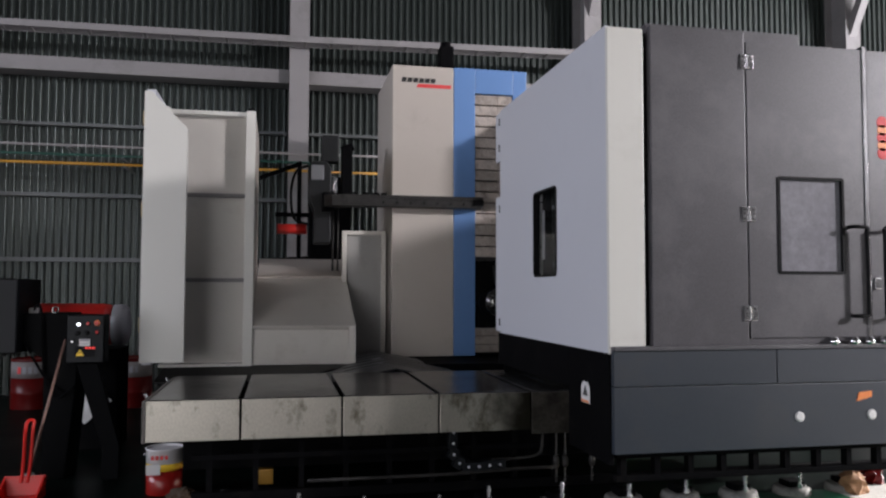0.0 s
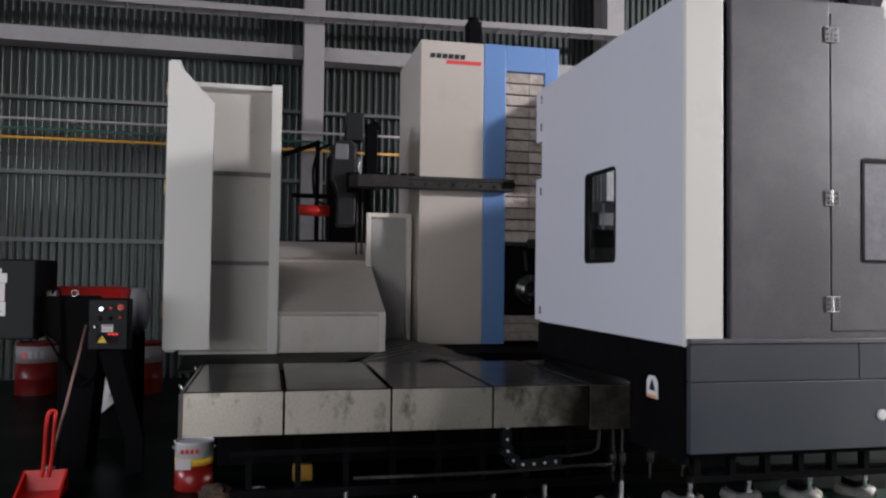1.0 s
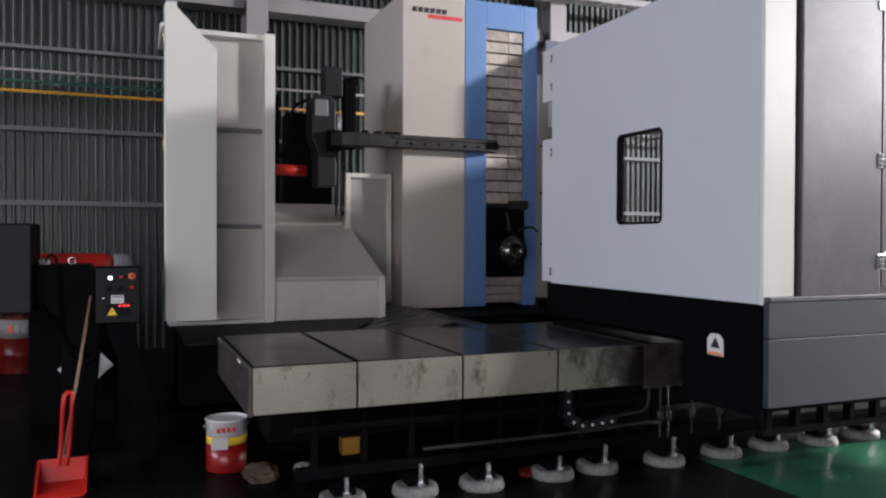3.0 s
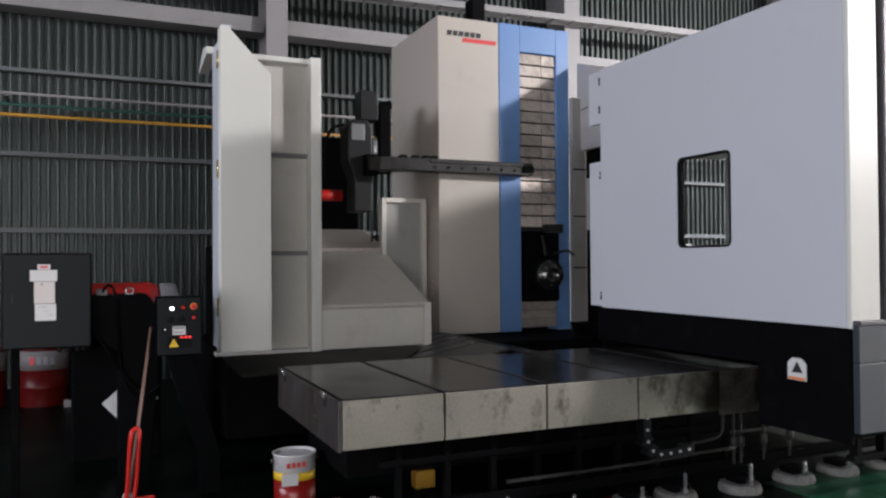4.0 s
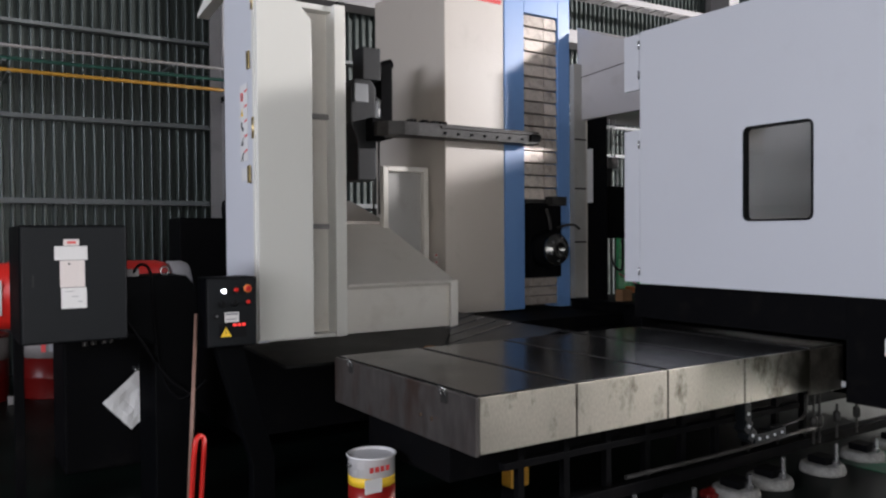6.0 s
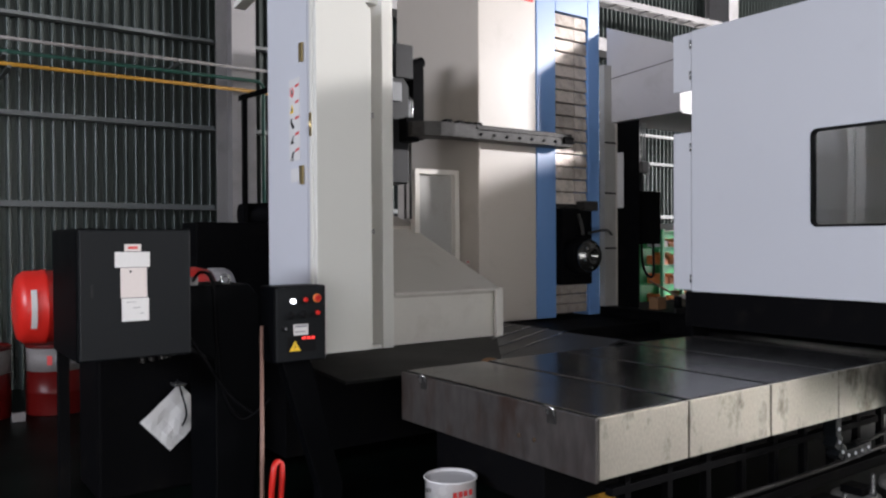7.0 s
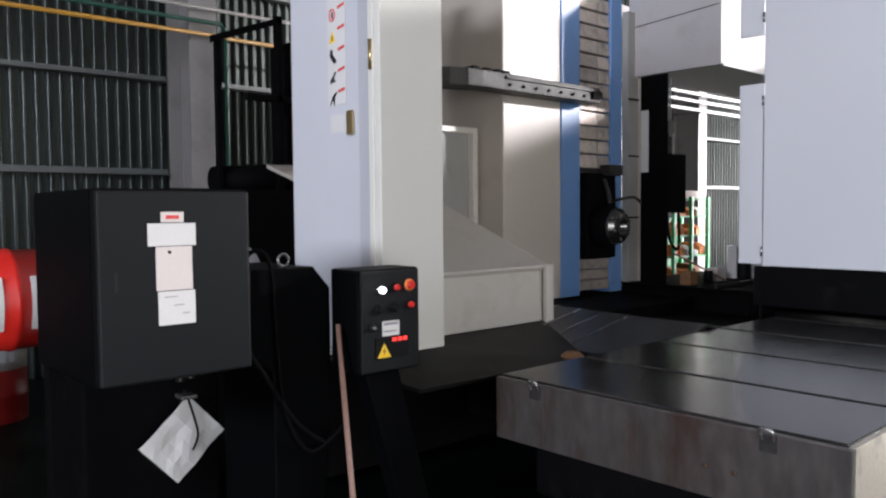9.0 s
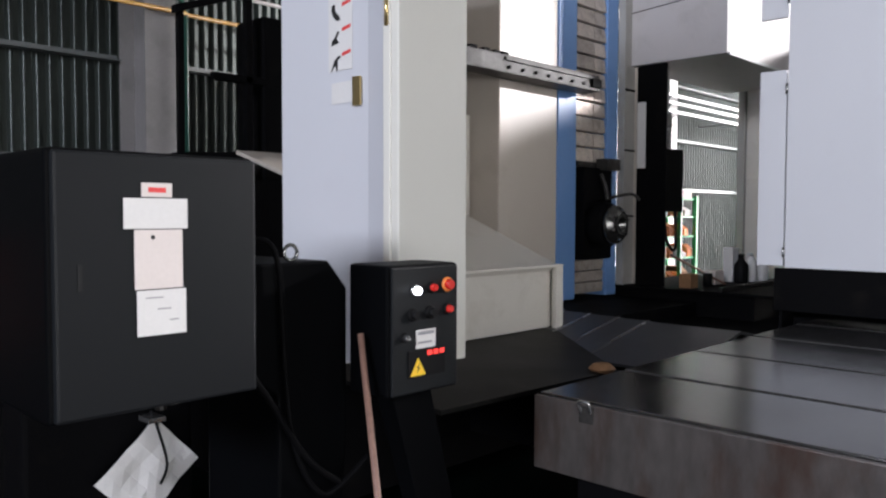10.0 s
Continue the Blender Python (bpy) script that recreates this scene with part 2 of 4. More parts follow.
M_GREENLENS = mat("green_lens", (0.02, 0.30, 0.16), 0.25, vary=0.05, bump=0.002)
M_RACK = mat("green_rack_paint", (0.03, 0.36, 0.12), 0.4, vary=0.08, blotch=3)
M_LAMPW = glow("lit_white_button", (0.9, 0.95, 1.0), 1.4)
M_REDLED = glow("red_indicator", (1.0, 0.05, 0.04), 0.2)
M_GLASS = glass_mat("clear_window")
# Opaque pane: grey reflection and its lighter streaks put into the colour.
M_GREYPANE = mat("reflection_grey_window", (0.22, 0.215, 0.235), 0.22, vary=0.15, grain=30, blotch=3, bump=0.004, stain=(0.3, 0.3, 0.32), stain_at=0.58)

# ---- mesh helpers ----
BASE = {}


def thing(name, at, label, category, group="", kind=""):
    ob = new(name)
    ob.location = at
    ob.empty_display_size = 0.1
    BASE[ob.name] = Vector(at)
    return tagged(ob, label, category, group, kind)


def part(name, bm, material, parent=None, label="", smooth=False):
    """Links a bmesh, modelled in world metres, as one mesh under its thing."""
    me = bpy.data.meshes.new(name)
    if parent is not None:
        bmesh.ops.translate(bm, verts=bm.verts, vec=-BASE[parent.name])
    bmesh.ops.recalc_face_normals(bm, faces=bm.faces)
    if smooth:
        for f in bm.faces:
            f.smooth = len(f.verts) == 4
    bm.to_mesh(me)
    bm.free()
    me.materials.append(material)
    ob = new(name, me)
    if parent is not None:
        ob.parent = parent
        BASE[ob.name] = BASE[parent.name]
    if label:
        ob["label"] = label
    return ob


def box(x0, x1, y0, y1, z0, z1, bevel=0.0, bm=None):
    own = bm is None
    bm = bm or bmesh.new()
    r = bmesh.ops.create_cube(bm, size=1.0)
    vs = r["verts"]
    for v in vs:
        v.co = Vector(((x0 + x1) / 2 + v.co.x * (x1 - x0), (y0 + y1) / 2 + v.co.y * (y1 - y0), (z0 + z1) / 2 + v.co.z * (z1 - z0)))
    if bevel:
        es = list({e for v in vs for e in v.link_edges})
        bmesh.ops.bevel(bm, geom=es, offset=bevel, segments=2, affect="EDGES", profile=0.6)
    return bm


def prism(poly, axis, a, b, bevel=0.0, bm=None):
    """A polygon in the two other axes (in x, y, z order), drawn out from a to b along axis."""
    bm = bm or bmesh.new()
    i = "xyz".index(axis)

    def at(p, h):
        c = list(p)
        c.insert(i, h)
        return c
    lo = [bm.verts.new(at(p, a)) for p in poly]
    hi = [bm.verts.new(at(p, b)) for p in poly]
    bm.faces.new(lo)
    bm.faces.new(hi[::-1])
    n = len(poly)
    for k in range(n):
        bm.faces.new((lo[k], hi[k], hi[(k + 1) % n], lo[(k + 1) % n]))
    bmesh.ops.recalc_face_normals(bm, faces=bm.faces)
    if bevel:
        bmesh.ops.bevel(bm, geom=list({e for v in lo + hi for e in v.link_edges}), offset=bevel, segments=2, affect="EDGES", profile=0.6)
    return bm


def rod(p0, p1, r, r2=None, seg=16, bm=None):
    bm = bm or bmesh.new()
    p0, p1 = Vector(p0), Vector(p1)
    d = p1 - p0
    m = Matrix.Translation((p0 + p1) / 2) @ d.to_track_quat("Z", "Y").to_matrix().to_4x4()
    bmesh.ops.create_cone(bm, cap_ends=True, segments=seg, radius1=r, radius2=r if r2 is None else r2, depth=d.length, matrix=m)
    return bm


def tube(points, r, seg=10, bm=None, steps=6):
    """A round bar through the points, smoothed."""
    bm = bm or bmesh.new()
    ps = [Vector(p) for p in points]
    path = []
    for i in range(len(ps) - 1):
        a, b, c, d = ps[max(i - 1, 0)], ps[i], ps[i + 1], ps[min(i + 2, len(ps) - 1)]
        for k in range(steps):
            t = k / steps
            path.append(0.5 * (2 * b + (c - a) * t + (2 * a - 5 * b + 4 * c - d) * t * t + (3 * b - a - 3 * c + d) * t ** 3))
    path.append(ps[-1])
    rings = []
    for i, p in enumerate(path):
        d = (path[min(i + 1, len(path) - 1)] - path[max(i - 1, 0)]).normalized()
        u = d.orthogonal() if i == 0 else u - d * u.dot(d)
        u = u.normalized()
        w = d.cross(u)
        rings.append([bm.verts.new(p + r * (math.cos(2 * math.pi * k / seg) * u + math.sin(2 * math.pi * k / seg) * w)) for k in range(seg)])
    for A, B in zip(rings, rings[1:]):
        for k in range(seg):
            bm.faces.new((A[k], A[(k + 1) % seg], B[(k + 1) % seg], B[k]))
    bm.faces.new(rings[0])
    bm.faces.new(rings[-1][::-1])
    return bm


def lathe(at, profile, seg=32, axis="z", bm=None):
    """Turned shape: (radius, height) pairs along the axis from the place at; y runs towards -y."""
    bm = bm or bmesh.new()
    rings = []
    for r, h in profile:
        ring = []
        for k in range(seg):
            c, s = r * math.cos(2 * math.pi * k / seg), r * math.sin(2 * math.pi * k / seg)
            off = (c, s, h) if axis == "z" else (c, -h, s) if axis == "y" else (h, c, s)
            ring.append(bm.verts.new(Vector(at) + Vector(off)))
        rings.append(ring)
    for A, B in zip(rings, rings[1:]):
        for k in range(seg):
            bm.faces.new((A[k], A[(k + 1) % seg], B[(k + 1) % seg], B[k]))
    bm.faces.new(rings[0])
    bm.faces.new(rings[-1])
    return bm


def frame_ring(u0, u1, v0, v1, w, axis, a, b, round_=0.0):
    """A rectangular ring of bar width w, with rounded corners, drawn out from a to b along axis."""
    def loop(d):
        r = max(0.002, round_ - d)
        pts = []
        for cu, cv, s in ((u1 - d - r, v1 - d - r, 0), (u0 + d + r, v1 - d - r, 90), (u0 + d + r, v0 + d + r, 180), (u1 - d - r, v0 + d + r, 270)):
            for k in range(5):
                g = radians(s + 22.5 * k)
                pts.append((cu + r * math.cos(g), cv + r * math.sin(g)))
        return pts
    bm = bmesh.new()
    i = "xyz".index(axis)

    def at(p, h):
        c = list(p)
        c.insert(i, h)
        return bm.verts.new(c)
    o, n_ = loop(0), loop(w)
    L = [[at(p, h) for p in q] for q, h in ((o, a), (o, b), (n_, b), (n_, a))]
    n = len(o)
    for A, B in zip(L, L[1:] + L[:1]):
        for k in range(n):
            bm.faces.new((A[k], A[(k + 1) % n], B[(k + 1) % n], B[k]))
    return bm


def panel_with_hole(u0, u1, v0, v1, hu0, hu1, hv0, hv1, axis, a, b):
    """A plate with a rectangular opening through it."""
    bm = bmesh.new()
    i = "xyz".index(axis)

    def at(p, h):
        c = list(p)
        c.insert(i, h)
        return bm.verts.new(c)
    o = [(u0, v0), (u1, v0), (u1, v1), (u0, v1)]
    q = [(hu0, hv0), (hu1, hv0), (hu1, hv1), (hu0, hv1)]
    L = [[at(p, h) for p in s] for s, h in ((o, a), (o, b), (q, b), (q, a))]
    for A, B in zip(L, L[1:] + L[:1]):
        for k in range(4):
            bm.faces.new((A[k], A[(k + 1) % 4], B[(k + 1) % 4], B[k]))
    return bm


# ---- the hall ----
WALL_Y = 13.2
EAST, WEST, SOUTH, TOP = 19.0, -14.0, -4.5, 8.8


def structure(name, bm, material, label, category):
    return tagged(part(name, bm, material), label, category, kind="structure")


structure("floor", box(WEST, EAST, SOUTH, 13.6, -0.2, 0.0), M_FLOOR, "painted concrete floor around the machine, oil and shade in its colour", "floor")
# Lit part of the same green floor, laid over the darkened one.
structure("floor_lit_part", box(2.35, 4.41, SOUTH + 0.05, 5.72, 0.0, 0.004), M_LITFLOOR, "glossy green painted floor in front of the machine, coloured as lit", "floor")
# Added pale slab: the white sun patch is put into the floor colour.
structure("sun_patch_slab", box(4.42, EAST - 0.05, SOUTH + 0.05, 5.78, 0.0, 0.004), M_CONC, "added pale concrete slab that whitens the sun patch on the floor", "floor")
structure("ground", box(-60, 70, -60, 60, -0.5, -0.21), M_CONC, "pale sunlit concrete yard outside the hall", "ground")
structure("ceiling", box(WEST, EAST, SOUTH, 13.6, TOP, TOP + 0.2), M_ROOF, "unseen roof of the hall, dark to keep bounce light low", "ceiling")


def corrugated(x0, x1, y, z0, z1, pitch=0.1142, depth=0.05):
    """Ribbed sheet with narrow rounded ribs towards the room and flat troughs between."""
    bm = bmesh.new()
    n = int((x1 - x0) / pitch)
    prof = []
    for k in range(n):
        x = x0 + k * pitch
        for f, d in ((0.0, 0), (0.48, 0), (0.56, 0.55), (0.62, 0.88), (0.70, 1.0), (0.78, 1.0), (0.86, 0.88), (0.92, 0.55)):
            prof.append((x + f * pitch, y - d * depth))
    cols = [(bm.verts.new((px, py, z0)), bm.verts.new((px, py, z1))) for px, py in prof]
    for a, b in zip(cols, cols[1:]):
        bm.faces.new((a[0], b[0], b[1], a[1]))
    return bm


structure("wall_north", corrugated(WEST, EAST, WALL_Y, 0.0, TOP), M_SHEET, "ribbed galvanised sheet wall of the machine hall", "wall")
structure("wall_north_back", box(WEST, EAST, WALL_Y + 0.02, WALL_Y + 0.25, 0, TOP), M_ROOF, "outer skin behind the ribbed wall sheet", "wall")
structure("wall_west", panel_with_hole(SOUTH, 13.6, 0, TOP, 1.1, 8.1, 4.3, 6.3, "x", WEST - 0.25, WEST), M_PLASTER, "unseen hall wall, dark against bounce light, with a wide high window opening", "wall")
bm = box(EAST, EAST + 0.25, SOUTH, 2.4, 0, 7.2)
box(EAST, EAST + 0.25, 11.6, 13.6, 0, 7.2, bm=bm)
box(EAST, EAST + 0.25, 2.4, 11.6, 5.15, 7.2, bm=bm)
box(EAST, EAST + 0.25, SOUTH, 13.6, 7.2, TOP, bm=bm)
structure("wall_east", bm, M_PLASTER, "unseen end wall, dark against bounce light, with a wide added opening", "wall")
bm = panel_with_hole(WEST, 8.0, 0, TOP, -10.3, -2.1, 0.02, 4.4, "y", SOUTH - 0.25, SOUTH)
for xa, xb, za, zb in ((8.0, 15.8, 0, TOP), (15.8, 18.6, 0, 6.6), (15.8, 18.6, 7.4, TOP), (18.6, EAST, 0, TOP)):
    box(xa, xb, SOUTH - 0.25, SOUTH, za, zb, bm=bm)
structure("wall_south", bm, M_PLASTER, "unseen hall wall, dark against bounce light, with an added door-sized and a high window opening", "wall")

for i, (z, h, d) in enumerate(((4.19, 0.07, 0.10), (3.075, 0.07, 0.10), (2.06, 0.07, 0.10))):
    for xa, xb in ((WEST, 0.07), (0.40, 5.08), (5.42, 10.28), (10.62, 15.5)):
        girt = prism([(WALL_Y - 0.17, z), (WALL_Y - 0.045, z), (WALL_Y - 0.045, z + h), (WALL_Y - 0.06, z + h), (WALL_Y - 0.06, z + 0.012), (WALL_Y - 0.17, z + 0.012)], "x", xa, xb)
        tagged(part("wall_girt", girt, M_GIRT), "dull grey steel angle girt along the sheet wall", "girt", "girts of the sheet wall", "structure")
for xa, xb in ((WEST, -4.85), (-4.55, 0.08), (0.40, 5.07), (5.43, 10.27), (10.63, 15.4)):
    bm = prism([(12.72, 4.97), (13.1, 4.97), (13.1, 4.99), (12.74, 4.99), (12.74, 5.17), (13.1, 5.17), (13.1, 5.19), (12.72, 5.19)], "x", xa, xb)
    tagged(part("eaves_beam", bm, M_PRIMER), "grey painted steel channel beam on the wall", "beam", "wall beams", "structure")


def steel_column(x):
    c = thing("steel_column", (x + 0.155, 12.85, 0), "grey painted steel H column against the sheet wall", "column", "hall columns")
    part("flange", box(x, x + 0.31, 12.55, 12.575, 0, TOP, 0.004), M_PRIMER, c)
    part("flange", box(x, x + 0.31, 13.1, 13.125, 0, TOP, 0.004), M_PRIMER, c)
    part("web", box(x + 0.145, x + 0.165, 12.575, 13.1, 0, TOP), M_PRIMER, c)
    bm = prism([(11.8, 7.7), (12.0, 7.7), (12.55, 6.75), (12.55, 6.4)], "x", x + 0.08, x + 0.23, 0.006)
    part("knee_brace", bm, M_PRIMER, c, "pale painted diagonal knee brace")
    return c


for x in (-4.87, 0.085, 5.1, 10.3, 15.4):
    steel_column(x)

# cable tray on the wall
tray = thing("cable_tray", (0, 12.4, 5.55), "pale galvanised cable tray running along the wall", "cable tray")
for y in (12.22, 12.48):
    bm = bmesh.new()
    for (xa, za), (xb, zb) in (((-13, 5.42), (0.2, 5.50)), ((0.2, 5.50), (15, 5.78))):
        prism([(xa, za), (xb, zb), (xb, zb + 0.10), (xa, za + 0.10)], "y", y, y + 0.02, bm=bm)
    part("side_rail", bm, M_PRIMER, tray)
for k in range(70):
    x = -12.9 + k * 0.4
    z = 5.42 + (x + 13) * 0.0061 if x < 0.2 else 5.50 + (x - 0.2) * 0.0189
    part("rung", box(x, x + 0.04, 12.24, 12.48, z + 0.01, z + 0.025), M_PRIMER, tray)


def pipe(name, points, r, material, label):
    t = thing(name, points[0], label, "pipe")
    part("pipe_run", tube(points, r, 10, steps=1), material, t, smooth=True)
    for p, q in zip(points, points[1:]):
        if (Vector(q) - Vector(p)).length > 4 and abs(p[2] - q[2]) < 0.1:
            for k in range(1, int((Vector(q) - Vector(p)).length / 2.4)):
                c = Vector(p).lerp(Vector(q), k / int((Vector(q) - Vector(p)).length / 2.4))
                part("pipe_clip", box(c.x - 0.02, c.x + 0.02, c.y - r - 0.006, WALL_Y - 0.1, c.z - r - 0.02, c.z - r + 0.004), M_GIRT, t)
    return t


pipe("gas_pipe", [(-13.5, 12.45, 3.51), (0.45, 12.45, 3.51), (0.5, 12.5, 3.51), (2.4, 12.5, 3.51)], 0.022, M_YELLOW, "thin yellow painted gas pipe along the wall")
pipe("green_pipe", [(-13.5, 12.45, 3.64), (0.40, 12.45, 3.64), (0.46, 12.47, 3.58), (0.46, 12.47, 1.0)], 0.022, M_GREENP, "dark green painted water pipe along the wall")
pipe("white_pipe", [(-13.5, 12.45, 3.78), (4.6, 12.45, 3.78)], 0.02, M_PRIMER, "pale painted conduit pipe along the wall")
for z in (3.80, 3.66, 3.50):
    pipe("white_pipe", [(4.9, 12.4, z), (15.2, 12.4, z)], 0.03, M_PIPE, "pale painted conduit pipe along the wall")

# ---- machine column ----
col = thing("machine_column", (2.1, 9.9, 0), "tall beige and blue boring machine column with scuffed steel slats", "machine column")
part("body", prism([(1.28, 9.18), (2.03, 9.18), (2.03, 10.65), (1.28, 10.65)], "z", 0.84, 4.34, 0.012), M_BEIGE, col)
part("blue_panel", box(2.033, 2.30, 9.172, 9.5, 0.84, 4.345, 0.008), M_BLUE, col, "sky blue enamelled front panel")
part("blue_panel", box(2.78, 2.955, 9.172, 9.5, 0.84, 4.345, 0.008), M_BLUE, col, "sky blue enamelled front panel")
part("blue_header", box(2.30, 2.78, 9.172, 9.5, 4.04, 4.345, 0.008), M_BLUE, col, "sky blue enamelled top panel")
part("back_body", box(2.033, 2.955, 9.5, 10.65, 0.84, 4.33, 0.01), M_LILAC, col)
part("recess", box(2.30, 2.78, 9.40, 9.49, 0.84, 4.04), M_BLACK, col)
for k in range(15):
    z0 = 2.03 + k * 0.134
    for xa, xb in ((2.305, 2.588), (2.595, 2.775)):
        bm = prism([(9.196, z0 + 0.002), (9.186, z0 + 0.006), (9.200, z0 + 0.120), (9.21, z0 + 0.125), (9.24, z0 + 0.125), (9.24, z0 + 0.002)], "x", xa, xb)
        part("slat", bm, M_SLAT, col)
for k, z0 in enumerate((0.88, 0.98, 1.08)):
    part("slat", prism([(9.20, z0), (9.19, z0 + 0.09), (9.24, z0 + 0.094), (9.24, z0)], "x", 2.305, 2.775), M_SLAT, col)
part("wiper", box(2.30, 2.78, 9.15, 9.22, 1.985, 2.03, 0.006), M_ARM, col)
# badge: plain bars in place of the maker's name
bm = bmesh.new()
for k in range(6):
    xa = 1.385 + k * 0.071
    prism([(xa, 4.135), (xa + 0.058, 4.135), (xa + 0.066, 4.19), (xa + 0.008, 4.19)], "y", 9.177, 9.181, bm=bm)
part("lettering", bm, M_BLACKINK, col, "black lettering bars")
part("badge", prism([(1.57, 4.075), (1.99, 4.075), (2.0, 4.12), (1.585, 4.12)], "y", 9.176, 9.181), M_REDINK, col, "red model badge")
# spindle
head = thing("spindle_head", (2.53, 9.1, 1.5), "black spindle head with a round steel nose", "spindle")
part("housing", box(2.315, 2.765, 9.10, 9.40, 1.18, 1.98, 0.02), M_BLACK, head)
part("sleeve", lathe((2.52, 9.12, 1.485), [(0.20, 0), (0.20, 0.10), (0.19, 0.115), (0.19, 0.15), (0.175, 0.17)], 36, "y"), M_BLACK, head, smooth=True)
part("nose", lathe((2.525, 8.955, 1.485), [(0.168, 0), (0.168, 0.045), (0.16, 0.06), (0.145, 0.065), (0.135, 0.085), (0.11, 0.092), (0.10, 0.105), (0.05, 0.105), (0.042, 0.03)], 40, "y"), M_NOSE, head, "dark polished steel spindle nose", smooth=True)
for k in range(6):
    g = radians(60 * k + 20)
    part("bolt", rod((2.525 + 0.123 * math.cos(g), 8.87, 1.485 + 0.123 * math.sin(g)), (2.525 + 0.123 * math.cos(g), 8.853, 1.485 + 0.123 * math.sin(g)), 0.012, seg=8), M_STEEL, head)
part("bracket", box(2.56, 2.77, 9.02, 9.14, 1.96, 2.06, 0.008), M_ARM, head)
part("coolant_nozzle", tube([(2.66, 9.05, 1.72), (2.66, 8.95, 1.74), (2.74, 8.88, 1.75), (2.79, 8.84, 1.70)], 0.014), M_ARM, head, smooth=True)
part("coolant_nozzle", tube([(2.50, 9.05, 1.92), (2.50, 9.0, 1.80), (2.50, 8.98, 1.70)], 0.018), M_ARM, head, smooth=True)

# ---- bed below the column and the way covers ----
bed = thing("machine_bed", (0.8, 9.4, 0), "black oily cast machine bed on the floor", "machine bed")
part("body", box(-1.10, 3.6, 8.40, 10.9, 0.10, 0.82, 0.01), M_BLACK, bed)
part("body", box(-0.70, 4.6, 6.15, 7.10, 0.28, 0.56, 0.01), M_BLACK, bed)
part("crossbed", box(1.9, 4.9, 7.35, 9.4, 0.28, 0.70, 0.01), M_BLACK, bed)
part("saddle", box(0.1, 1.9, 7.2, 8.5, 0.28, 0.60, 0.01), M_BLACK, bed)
bm = bmesh.new()
apron = [(-1.15, 8.38, 0.85), (0.78, 8.32, 0.85), (0.06, 7.38, 0.795), (-1.12, 7.46, 0.79)]
top, low = [bm.verts.new(p) for p in apron], [bm.verts.new((p[0], p[1], p[2] - 0.02)) for p in apron]
bm.faces.new(top)
bm.faces.new(low[::-1])
for k in range(4):
    bm.faces.new((top[k], low[k], low[(k + 1) % 4], top[(k + 1) % 4]))
part("apron", bm, M_APRON, bed, "dark oily sheet steel apron")
part("apron_rag", lathe((-0.02, 7.42, 0.79), [(0.05, 0), (0.07, 0.02), (0.04, 0.045), (0.01, 0.05)], 9), M_CARD, bed, "crumpled brown rag")
for k in range(6):
    ya, yb = (9.12, 8.60, 8.39, 8.18, 7.97, 7.76, 7.18)[k:k + 2]
    z = 0.925 - 0.004 * k
    bm = prism([(0.32, z - 0.135), (1.05, z), (1.80, z - 0.15), (1.80, z - 0.165), (1.05, z - 0.015), (0.32, z - 0.15)], "y", yb, ya)
    part("telescopic_cover", bm, M_WAY, bed, "oiled steel telescopic way cover")
    if k < 5 and yb > 7.7:
        bm = prism([(0.62, z - 0.0745), (1.05, z + 0.005), (1.05, z + 0.001), (0.62, z - 0.0785)], "y", yb - 0.004, yb + 0.012)
        part("wiper_strip", bm, M_STEEL, bed, "worn bright steel edge strip")

# ---- tool changer enclosure ----
enc = thing("tool_enclosure", (-0.5, 8.2, 0.84), "pale enamelled sheet steel tool changer enclosure with an open hinged leaf", "machine cabinet")
part("front_leaf", prism([(-1.262, 0.955), (-0.872, 0.955), (-0.872, 3.125), (-1.20, 3.47), (-1.262, 3.47)], "y", 7.555, 7.60, 0.006), M_CREAM, enc, "cream enamelled leaf with a sloping top corner")
part("side_panel", prism([(-1.25, 7.62), (-1.205, 7.80), (-1.205, 8.42), (-1.17, 8.42), (-1.17, 7.62)], "z", 0.93, 3.50, 0.004), M_LILAC, enc, "pale lilac grey side panel")
part("corner_strip", box(-1.268, -1.235, 7.60, 7.64, 0.955, 3.46, 0.004), M_CREAM, enc)
part("recessed_panel", box(-1.17, -0.375, 8.40, 8.43, 0.86, 3.44), M_SKIRT, enc, "recessed beige back panel")
for z in (2.585, 1.705):
    part("rib", box(-1.16, -0.375, 8.36, 8.40, z, z + 0.04, 0.004), M_PRIMER, enc)
part("top_rail", box(-1.2, -0.30, 8.30, 8.44, 3.43, 3.475, 0.005), M_CREAM, enc)
part("post", box(-0.378, -0.282, 8.24, 8.42, 0.845, 3.48, 0.008), M_CREAM, enc)
part("post_cap", box(-0.35, -0.29, 8.235, 8.30, 3.481, 3.505, 0.004), M_RUBBER, enc, "black plastic cap")
part("seal", box(-0.28, 0.79, 9.542, 9.549, 1.748, 1.764), M_RUBBER, enc, "black seal under the ledge")
part("post_return", box(-0.30, -0.284, 8.42, 9.6, 1.3, 3.46, 0.003), M_BEIGE, enc)
part("sill", box(-1.2, -0.38, 8.26, 8.42, 0.845, 0.875, 0.004), M_CREAM, enc)
part("cover_front", box(-0.282, 0.74, 8.285, 8.31, 0.852, 1.238, 0.003), M_SKIRT, enc)
part("cover_lip", box(-0.282, 0.775, 8.215, 8.26, 1.238, 1.256, 0.004), M_SKIRT, enc)
part("cover_lip", box(0.70, 0.772, 8.215, 8.25, 0.85, 1.237, 0.005), M_SKIRT, enc)
part("cover_slope", prism([(8.25, 1.245), (9.57, 1.775), (9.57, 1.74), (8.28, 1.21)], "x", -0.282, 0.775, 0.004), M_SKIRT, enc, "beige sloping cover sheet")
